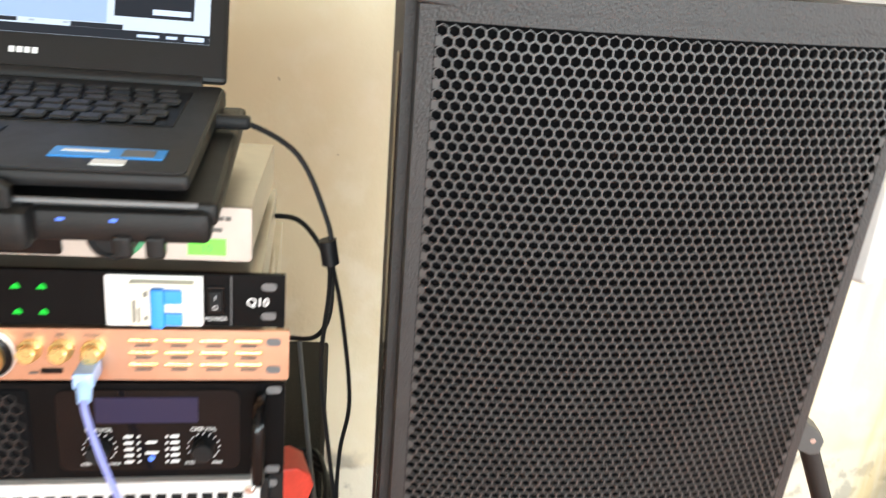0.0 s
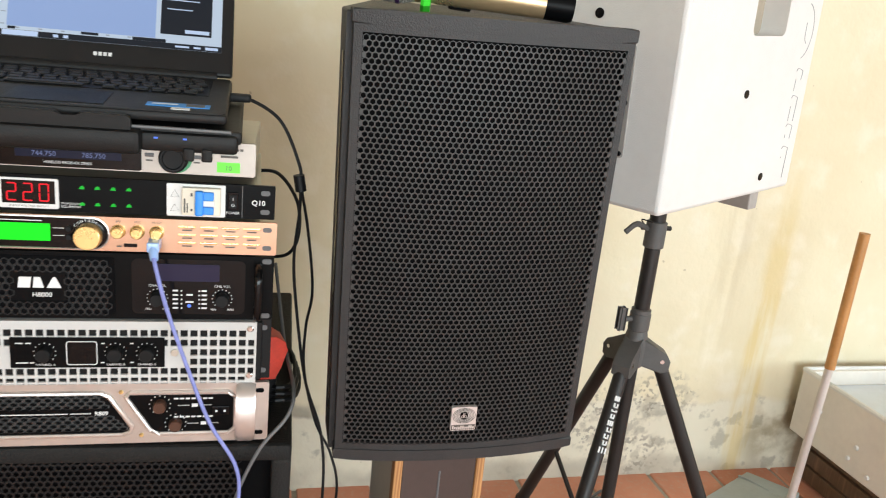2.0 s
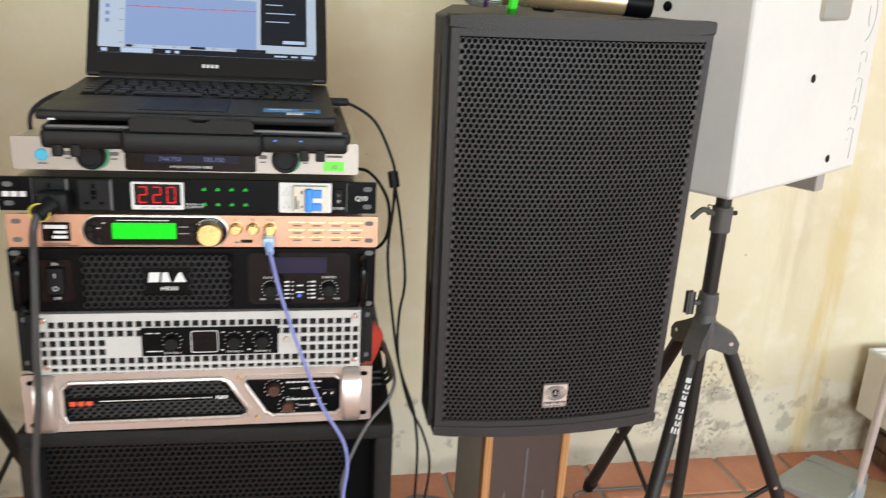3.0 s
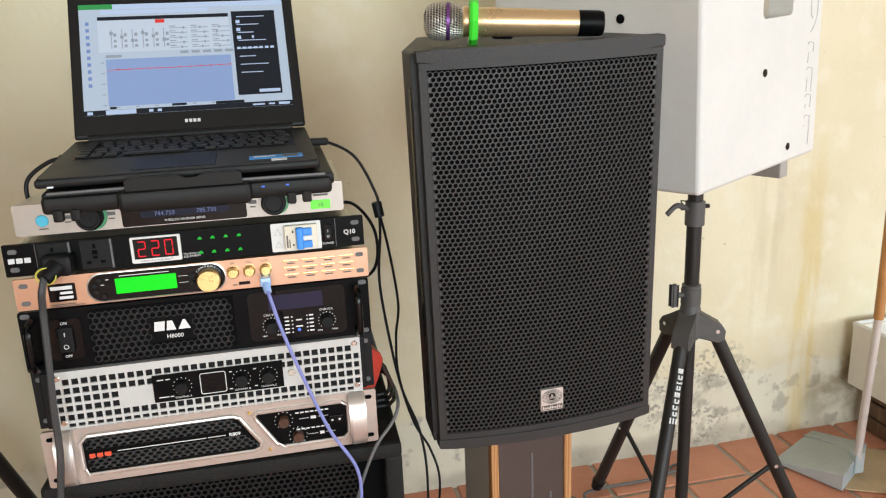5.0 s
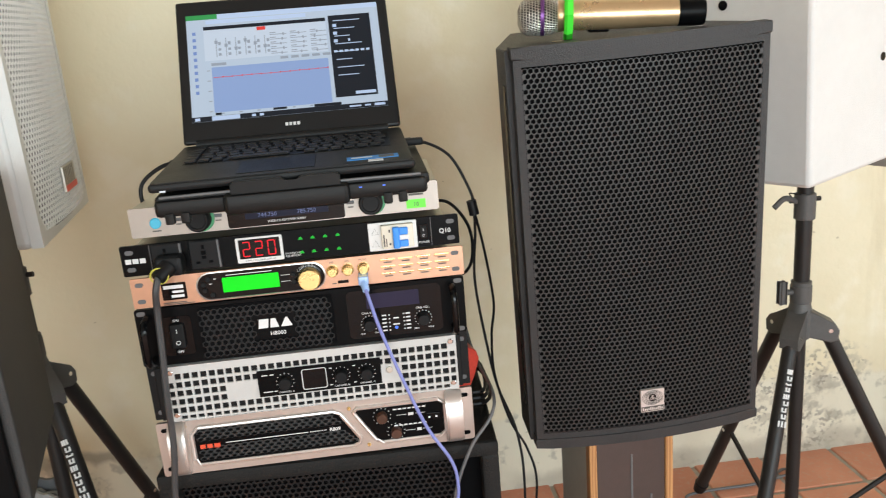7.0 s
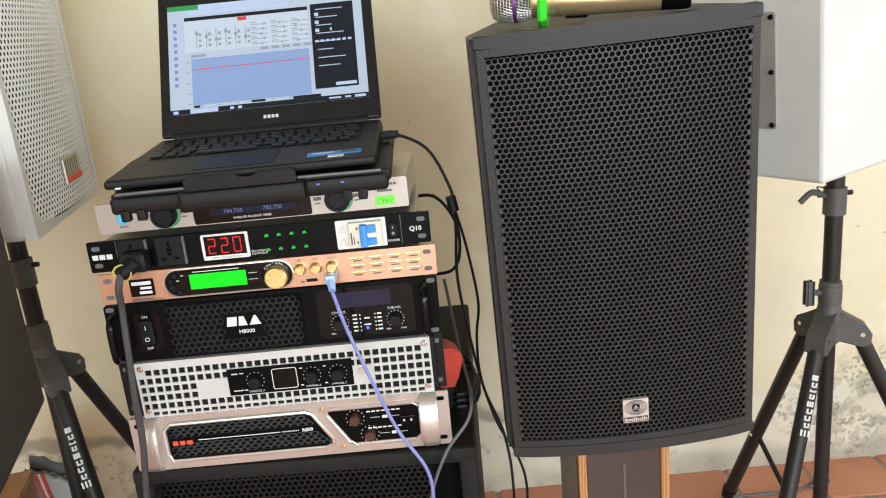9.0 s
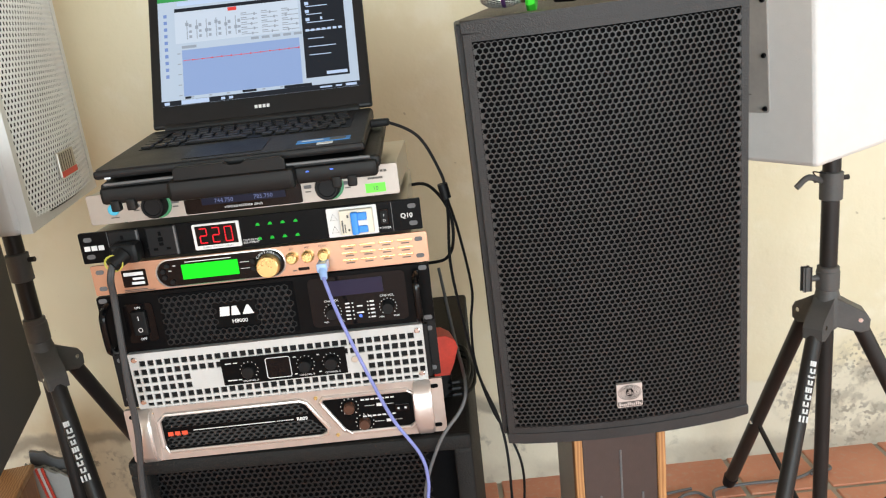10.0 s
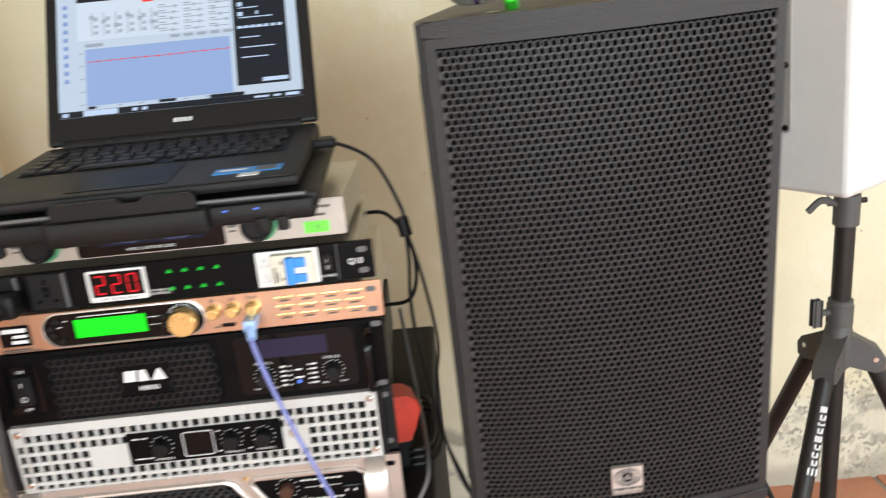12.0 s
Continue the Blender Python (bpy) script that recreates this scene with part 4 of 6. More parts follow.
    ring = [(0.1585 + 0.0042 * math.cos(a), -0.0006, 0.0345 + 0.0042 * math.sin(a)) for a in [2 * math.pi * i / 16 for i in range(16)]]
    em = part("emblem", tube(B(), ring, 0.0006, 5, closed=True, smooth=False), M_DPRINT, th)
    part("emblem_bars", bars(B(), [(0.165 + 0.0052 * i, 0.1690 + 0.0052 * i, 0.0325, 0.0355) for i in range(8)] + [(0.178, 0.199, 0.0235, 0.0262)]), M_DPRINT, em)


amp_bottom(), amp_white(), amp_black(), processor(), sequencer(), receiver()


# ---- cooling pad and laptop on the receiver ----
PADM = pose(-0.2640, 0.4620, 1.1375, 4.3, 0.0, 0.6)
pad = thing("laptop_cooling_pad", PADM, "black plastic laptop cooling pad with blue lights", "cooling pad")
bm = B()
bx(bm, -0.178, 0.182, 0.004, 0.265, 0.010, 0.026, 0.004)
bx(bm, -0.178, -0.085, -0.004, 0.03, 0.000, 0.022, 0.005)
bx(bm, 0.070, 0.178, -0.004, 0.03, 0.000, 0.022, 0.005)
part("body", bm, M_PAD, pad)
bm = bx(B(), -0.088, 0.074, -0.018, 0.012, -0.002, 0.025, 0.006)
part("front_bar", bm, M_PAD, pad)
bm = B()
poly = [(-0.078, 0.022), (0.064, 0.022), (0.064, 0.037), (0.059, 0.041), (0.014, 0.041), (0.008, 0.036), (-0.006, 0.036), (-0.012, 0.041), (-0.073, 0.041), (-0.078, 0.037)]
part("stopper", prism(bm, poly[::-1], -0.012, -0.005, 0.0012), M_PAD, pad, "raised front stopper with a thumb notch")
part("mesh_edge", tube(B(), [(-0.17, 0.001, 0.026), (-0.09, -0.001, 0.027), (0.08, -0.001, 0.027), (0.17, 0.001, 0.026)], 0.002, 6), M_GREYC, pad)
for x0 in (-0.166, -0.146, 0.118, 0.138):
    part("foot_clip", bx(B(), x0, x0 + 0.012, -0.007, 0.004, -0.009, 0.006, 0.002), M_PAD, pad)
for x in (0.087, 0.118):
    part("light", bx(B(), x, x + 0.004, -0.0052, -0.003, 0.0155, 0.0172), G_BLUE, pad, "tiny blue light")
for sx in (-1, 1):
    part("rear_foot", bx(B(), sx * 0.14 - 0.012, sx * 0.14 + 0.012, 0.20, 0.24, -0.0178, 0.012, 0.003), M_PAD, pad)

lap = thing("laptop", pose(-0.2735, 0.4650, 1.1615, 4.5, -0.2, 0.6) @ Matrix.Scale(1.022, 4), "open black laptop showing an equaliser program on screen", "laptop")
bm = B()
bx(bm, -0.1705, 0.1705, 0.0, 0.246, 0.001, 0.0195, 0.004)
for v in bm.verts:
    if v.co.z < 0.01:
        v.co.z += 0.0075 * (1 - v.co.y / 0.246)
part("base", bm, M_LAP, lap)
part("palm_rest", prism(B(), rrect(-0.168, 0.168, -0.243, -0.003, 0.006), -0.0012, 0.001), M_LAP, lap).data.transform(Matrix.Translation((0, 0, 0.0192)) @ Matrix.Rotation(radians(-90), 4, "X") @ Matrix.Scale(-1, 4, (0, 0, 1)) @ Matrix.Scale(1, 4))
well = part("keyboard_well", bx(B(), -0.146, 0.146, 0.104, 0.214, 0.0185, 0.0212, 0.0008), M_BLACK, lap)
part("touchpad", bx(B(), -0.062, 0.040, 0.014, 0.086, 0.0190, 0.0212, 0.0006), M_BLACK, lap)
kb = bx(B(), -0.0076, 0.0076, -0.0070, 0.0070, 0.0, 0.0030, 0.0012, 1)
proto = link("key", kb, M_KEY)
proto.parent = well
proto.location = (-0.136, 0.205, 0.0212)
for r in range(6):
    y = 0.2055 - 0.0182 * r
    if r == 5:
        spans = [(-0.1365 + 0.0188 * c, 1.0) for c in range(3)] + [(-0.041, 5.6)] + [(0.030 + 0.0188 * c, 1.0) for c in range(6)]
    else:
        spans = [(-0.1365 + 0.0188 * c + 0.0035 * (r % 3) * (c > 0), 1.0) for c in range(15)]
    for c, (x, w) in enumerate(spans):
        if (r == 0 and c == 0) or x > 0.140:
            continue
        k = proto.copy()
        scene.collection.objects.link(k)
        k.location, k.scale = (x, y, 0.0212), (w, 0.62 if r == 0 else 1.0, 1)
st = part("sticker", bx(B(), 0.082, 0.151, 0.026, 0.046, 0.0200, 0.0211), M_BLUES, lap, "blue advertising sticker")
part("sticker_print", bx(B(), 0.088, 0.116, 0.036, 0.040, 0.0208, 0.0214), M_PLAST, st)
part("sticker_photo", bx(B(), 0.125, 0.145, 0.029, 0.043, 0.0208, 0.0214), M_GREYC, st)
part("sticker", bx(B(), 0.110, 0.130, 0.012, 0.0225, 0.0200, 0.0211), M_PLAST, lap, "small white sticker")
part("status_light", bx(B(), -0.156, -0.149, -0.0006, 0.001, 0.009, 0.011), glow("white_led", (0.8, 0.85, 0.9), 1.0), lap)
LID = Matrix.Translation((0, 0.243, 0.0185)) @ Matrix.Rotation(radians(-31.0), 4, "X")


def lidpart(name, bm, material, parent, label=""):
    bm.transform(LID)
    return part(name, bm, material, parent, label)


lid = lidpart("lid", bx(B(), -0.1705, 0.1705, 0.0, 0.010, 0.006, 0.250, 0.004), M_LAP, lap, "black display lid with wide bezel")
lidpart("hinge", rod(B(), (-0.15, 0.002, 0.004), (0.15, 0.002, 0.004), 0.0075), M_LAP, lid)
lidpart("emblem", bars(B(), [(-0.011 + 0.0062 * i, -0.0066 + 0.0062 * i, 0.022, 0.0272) for i in range(4)], -0.0004), M_PRINT, lid, "small pale emblem")
SU0, SU1, SV0, SV1 = -0.1545, 0.1545, 0.0405, 0.2235


def on_screen(name, spots, material, parent, lay, label=""):
    """Flat panels of the program window, by fractions of the display from its upper left."""
    y = -0.0006 - 0.0004 * lay
    for u0, v0, u1, v1 in spots:
        bm = bx(B(), SU0 + (SU1 - SU0) * u0, SU0 + (SU1 - SU0) * u1, y, y + 0.0003, SV1 - (SV1 - SV0) * v1, SV1 - (SV1 - SV0) * v0)
        ob = lidpart(name, bm, material, parent, label)
    return ob


scr = on_screen("screen", [(0, 0, 1, 1)], G_WIN, lap, 0, "lit display with charts and sliders")
on_screen("tab_bar", [(0, 0, 1, 0.045)], G_BAR, scr, 1)
on_screen("tab", [(0.0, 0.0, 0.16, 0.045)], G_SGRN, scr, 2)
on_screen("address_bar", [(0.10, 0.055, 0.62, 0.09)], G_BAR, scr, 1)
on_screen("title_bar", [(0.085, 0.115, 0.72, 0.148)], G_DARK, scr, 1)
on_screen("page", [(0.085, 0.148, 0.72, 0.44)], glow("screen_page", (0.68, 0.78, 0.92), 0.70), scr, 1)
on_screen("red_tab", [(0.36, 0.152, 0.405, 0.185)], G_SRED, scr, 2)
on_screen("plot", [(0.115, 0.505, 0.715, 0.925)], G_PLOT, scr, 1)
bm = B()
rnd = random.Random(4)
pts = [(SU0 + 0.309 * (0.12 + 0.59 * i / 12), -0.0016, SV1 - 0.174 * (0.635 - 0.006 * i / 12 + rnd.uniform(-0.002, 0.002))) for i in range(13)]
tube(bm, pts, 0.0004, 5, smooth=False)
for p in pts[1:]:
    bx(bm, p[0] - 0.0009, p[0] + 0.0009, -0.0024, -0.0012, p[2] - 0.0009, p[2] + 0.0009)
lidpart("curve", bm, G_SRED, scr, "thin red response line")
sp = []
for c in range(6):
    u = 0.145 + 0.05 * c
    sp += [(u, 0.235, u + 0.004, 0.41), (u + 0.012, 0.27, u + 0.026, 0.30), (u + 0.012, 0.33, u + 0.026, 0.352), (u + 0.012, 0.375, u + 0.026, 0.40)]
    sp += [(u - 0.006, 0.255 + 0.035 * (c % 3), u + 0.010, 0.285 + 0.035 * (c % 3))]
for c in range(3):
    u = 0.425 + 0.105 * c
    for r in range(5):
        v = 0.235 + 0.045 * r
        sp += [(u, v, u + 0.085, v + 0.006), (u + rnd.uniform(0.01, 0.07), v - 0.008, u + rnd.uniform(0.078, 0.084), v + 0.014)][:1] + [(u, v - 0.018, u + 0.03, v - 0.010)]
        k = u + rnd.uniform(0.015, 0.07)
        sp += [(k, v - 0.009, k + 0.008, v + 0.015)]
on_screen("slider", sp, G_GREY, scr, 2)
on_screen("button", [(0.47 + 0.055 * i, 0.452, 0.51 + 0.055 * i, 0.475) for i in range(5)] + [(0.115, 0.465, 0.19, 0.49)], G_GREY, scr, 1)
on_screen("icon", [(0.028, 0.16 + 0.062 * i, 0.045, 0.19 + 0.062 * i) for i in range(10)], glow("screen_icon", (0.20, 0.30, 0.62), 0.8), scr, 1)
on_screen("scale_print", [(0.09, 0.53 + 0.095 * i, 0.107, 0.538 + 0.095 * i) for i in range(5)] + [(0.15 + 0.09 * i, 0.932, 0.165 + 0.09 * i, 0.942) for i in range(6)], G_GREY, scr, 1)
on_screen("side_panel", [(0.735, 0.10, 0.955, 0.885)], G_DARK, scr, 1)
on_screen("side_slider", [(0.76, 0.15 + 0.075 * i, 0.90 - 0.03 * (i % 3), 0.157 + 0.075 * i) for i in range(8)] + [(0.84, 0.84, 0.945, 0.868), (0.755, 0.185, 0.775, 0.215), (0.755, 0.26, 0.775, 0.29), (0.755, 0.335, 0.775, 0.365), (0.83, 0.335, 0.84, 0.36)] + [(0.75 + 0.028 * i, 0.44, 0.768 + 0.028 * i, 0.46) for i in range(7)], G_BAR, scr, 2)
on_screen("taskbar", [(0, 0.955, 1, 1)], G_DARK, scr, 1)
on_screen("taskbar_icon", [(0.015, 0.966, 0.04, 0.992), (0.10, 0.958, 0.24, 0.997), (0.30, 0.968, 0.32, 0.99), (0.34, 0.968, 0.36, 0.99), (0.80, 0.972, 0.86, 0.986), (0.88, 0.972, 0.91, 0.986), (0.93, 0.968, 0.985, 0.99)], G_BAR, scr, 2)
on_screen("badge", [(0.41, 0.928, 0.48, 0.948), (0.62, 0.93, 0.76, 0.955), (0.12, 0.93, 0.15, 0.95)], G_DARK, scr, 2)

# ---- black speaker on its wooden tower ----
SPK = pose(0.2283, 0.4950, 0.7190, 3.8, -1.5, -0.5)
spk = thing("loudspeaker", SPK, "black two-way loudspeaker with hexagonal steel grille on a tower", "speaker")
HW, SH, CAP = 0.1768, 0.6005, 0.015
bulge = lambda x: -0.017 * (1 - (x / HW) ** 2)


def slab(bm, hw, y0fun, z0, z1, deep, backhw, straight, bev=0.003):
    """A cabinet layer: curved front, straight cheeks, then a taper to a narrower back."""
    n = 14
    pts = [(-hw + 2 * hw * i / n, y0fun(-hw + 2 * hw * i / n)) for i in range(n + 1)]
    pts += [(hw, straight), (backhw, deep), (-backhw, deep), (-hw, straight)]
    a = [bm.verts.new((x, y, z0)) for x, y in pts]
    b = [bm.verts.new((x, y, z1)) for x, y in pts]
    f0, f1 = bm.faces.new(a[::-1]), bm.faces.new(b)
    k = len(pts)
    for i in range(k):
        bm.faces.new((a[i], a[(i + 1) % k], b[(i + 1) % k], b[i]))
    if bev:
        bmesh.ops.bevel(bm, geom=list(f0.edges) + list(f1.edges), offset=bev, segments=3, affect="EDGES", profile=0.5)
    return bm


bm = slab(B(), HW + 0.005, lambda x: 0.020, 0.002, SH - 0.002, 0.345, 0.112, 0.085)
part("cabinet", bm, M_PAINT, spk, "black textured tapered cabinet")
part("cap", slab(B(), HW, bulge, SH - CAP, SH + 0.002, 0.024, HW, 0.022), M_PAINT, spk)
part("cap", slab(B(), HW, bulge, -0.002, CAP, 0.024, HW, 0.022), M_PAINT, spk)


def rim_strip(bm, x0, x1, z0, z1, off, deep=0.02, n=14):
    for i in range(n):
        a, b = x0 + (x1 - x0) * i / n, x0 + (x1 - x0) * (i + 1) / n
        v = [bm.verts.new(c) for c in ((a, bulge(a) + off, z0), (b, bulge(b) + off, z0), (b, bulge(b) + off, z1), (a, bulge(a) + off, z1))]
        w = [bm.verts.new((c.co.x, c.co.y + deep, c.co.z)) for c in v]
        bm.faces.new(v)
        for k in range(4):
            bm.faces.new((v[k], v[(k + 1) % 4], w[(k + 1) % 4], w[k]))
    return bm


gx, g0, g1 = 0.1638, 0.0272, 0.5735
bm = B()
rim_strip(bm, -HW + 0.002, HW - 0.002, CAP, g0 - 0.003, 0.0015, 0.018)
rim_strip(bm, -HW + 0.002, HW - 0.002, g1 + 0.003, SH - CAP, 0.0015, 0.018)
rim_strip(bm, -HW + 0.002, -gx - 0.001, g0 - 0.003, g1 + 0.003, 0.0015, 0.018, 2)
rim_strip(bm, gx + 0.001, HW - 0.002, g0 - 0.003, g1 + 0.003, 0.0015, 0.018, 2)
bmesh.ops.remove_doubles(bm, verts=bm.verts, dist=0.0001)
part("grille_frame", bm, M_PAINT, spk)
part("grille", hexes(B(), -0.1605, 0.1607, g0 + 0.001, g1 - 0.001, 0.00764, 0.0036, 0.0016, lambda x: bulge(x) + 0.0016, edge=True), M_GRILLE, spk, "black hexagon-perforated steel grille", kind="stuff")
bm = B()
rim_strip(bm, -gx - 0.002, gx + 0.002, g0 - 0.004, g1 + 0.004, 0.008, 0.004)
part("foam", bm, M_FOAM, spk)
bd = part("badge", prism(B(), rrect(-0.0180, 0.0180, 0.050, 0.0870, 0.0015), -0.0215, -0.0160, 0.0006), M_BADGE, spk, "square silver badge with dark rings")
for k in range(5):
    w, h = 0.0160 - 0.0021 * k, 0.0118 - 0.0014 * k
    part("badge_ring", tube(B(), [(w * math.cos(a), -0.0217, 0.0735 + h * math.sin(a)) for a in [2 * math.pi * i / 28 for i in range(28)]], 0.00042, 4, closed=True, smooth=False), M_DPRINT, bd)
part("badge_disc", lathe(B(), [(0.0060, 0), (0.0060, 0.0004)], Matrix.Translation((0.0, -0.0214, 0.0735)) @ FACING, 20), M_BLACK, bd)
for sx in (-1, 1):
    ring = [(sx * 0.0023 + 0.0017 * math.cos(a), -0.0220, 0.0722 + 0.0017 * math.sin(a)) for a in [2 * math.pi * i / 12 for i in range(12)]]
    part("badge_mark", tube(B(), ring, 0.0004, 4, closed=True, smooth=False), M_BADGE, bd)
    part("badge_mark", bx(B(), sx * 0.0008 - 0.0004, sx * 0.0008 + 0.0004, -0.0223, -0.0217, 0.0705, 0.0778), M_BADGE, bd)
part("badge_strip", bx(B(), -0.0170, 0.0170, -0.0218, -0.0214, 0.0512, 0.0590), M_DPRINT, bd)
part("badge_print", bars(B(), [(-0.0155 + 0.0029 * i, -0.0135 + 0.0029 * i, 0.0528, 0.0560 + 0.0016 * (i in (0, 4, 5, 8, 9))) for i in range(11)], -0.0219), M_BADGE, bd)
for x, y in ((-0.10, 0.06), (0.10, 0.06)):
    part("fly_point", lathe(B(), [(0.008, 0), (0.008, 0.0012)], Matrix.Translation((x, y, SH - 0.0015))), M_BLACKG, spk)
for sx in (-1, 1):
    part("side_groove", bx(B(), sx * (HW + 0.005) - 0.0012, sx * (HW + 0.005) + 0.0012, 0.030, 0.044, 0.06, SH - 0.05, 0.0005), M_BLACKG, spk)

tower = thing("tower_speaker", pose(0.2380, 0.598, 0.0, 0, 0, 1.0), "slim tower speaker with dark front and wooden edges", "speaker")
bm = B()
bx(bm, -0.0755, -0.0615, 0.0, 0.022, 0.01, 0.7225, 0.003)
part("wood_edge", bm, M_WOODE, tower, "orange-brown wooden edge strip")
part("wood_edge", bx(B(), 0.0615, 0.0755, 0.0, 0.022, 0.01, 0.7225, 0.003), M_WOODE, tower, "orange-brown wooden edge strip")
part("front_board", bx(B(), -0.061, 0.061, 0.004, 0.02, 0.01, 0.7220, 0.001), M_VENEER, tower, "dark brown front board")
part("body", bx(B(), -0.0745, 0.0745, 0.023, 0.19, 0.0, 0.7215, 0.003), M_TSIDE, tower)
for x, z0, z1 in ((0.001, 0.42, 0.618), (-0.034, 0.30, 0.535), (0.036, 0.30, 0.535)):
    part("groove", bx(B(), x - 0.0018, x + 0.0018, 0.0028, 0.006, z0, z1, 0.0006), M_GREYC, tower)

# microphone
MICA, MICB = Vector((0.070, 0.565, 1.3555)), Vector((0.319, 0.508, 1.3425))
q = (MICB - MICA).to_track_quat("Z", "Y").to_matrix().to_4x4()
mic = thing("wireless_microphone", Matrix.Translation(MICA) @ q, "gold wireless microphone with green ring lying on the speaker", "microphone")
ml = (MICB - MICA).length
part("head", lathe(B(), [(0.009, 0.0), (0.019, 0.004), (0.0245, 0.013), (0.0255, 0.028), (0.0245, 0.042), (0.020, 0.056)], Matrix(), 26), M_BLACK, mic)
bm = B()
for k in range(13):
    h = 0.004 + k * 0.004
    r = np.interp(h, [0.0, 0.004, 0.013, 0.028, 0.042, 0.056], [0.009, 0.019, 0.0245, 0.0255, 0.0245, 0.020]) + 0.0004
    tube(bm, [(r * math.cos(2 * math.pi * i / 26), r * math.sin(2 * math.pi * i / 26), h) for i in range(26)], 0.0009, 4, closed=True, smooth=False)
for i in range(40):
    a = 2 * math.pi * i / 40
    tube(bm, [((r + 0.0004) * math.cos(a + h * 14), (r + 0.0004) * math.sin(a + h * 14), h) for h, r in ((0.0, 0.009), (0.004, 0.019), (0.013, 0.0245), (0.028, 0.0255), (0.042, 0.0245), (0.056, 0.020))], 0.0008, 4, smooth=False)
part("wire_mesh", bm, M_MESH, mic, "woven metal mesh head")
part("band", lathe(B(), [(0.0258, 0.031), (0.0268, 0.032), (0.0268, 0.036), (0.0258, 0.037)], Matrix(), 26), M_PURPLE, mic)
part("collar", lathe(B(), [(0.0205, 0.054), (0.0215, 0.058), (0.0205, 0.066)], Matrix(), 24), M_MICGOLD, mic)
part("anti_roll_ring", lathe(B(), [(0.019, 0.066), (0.034, 0.064), (0.0365, 0.068), (0.034, 0.076), (0.019, 0.076)], Matrix(), 8), M_GREENR, mic, "bright green silicone ring")
part("handle", lathe(B(), [(0.0185, 0.070), (0.0205, 0.085), (0.0195, 0.14), (0.0178, ml - 0.035)], Matrix(), 24), M_MICGOLD, mic, "champagne gold handle")
part("tail", lathe(B(), [(0.0182, ml - 0.036), (0.0182, ml - 0.006), (0.0165, ml), (0.012, ml)], Matrix(), 24), M_BLACK, mic)
part("switch", bx(B(), 0.0, 0.01, -0.0235, -0.015, 0.098, 0.128, 0.003), M_BLACKG, mic)


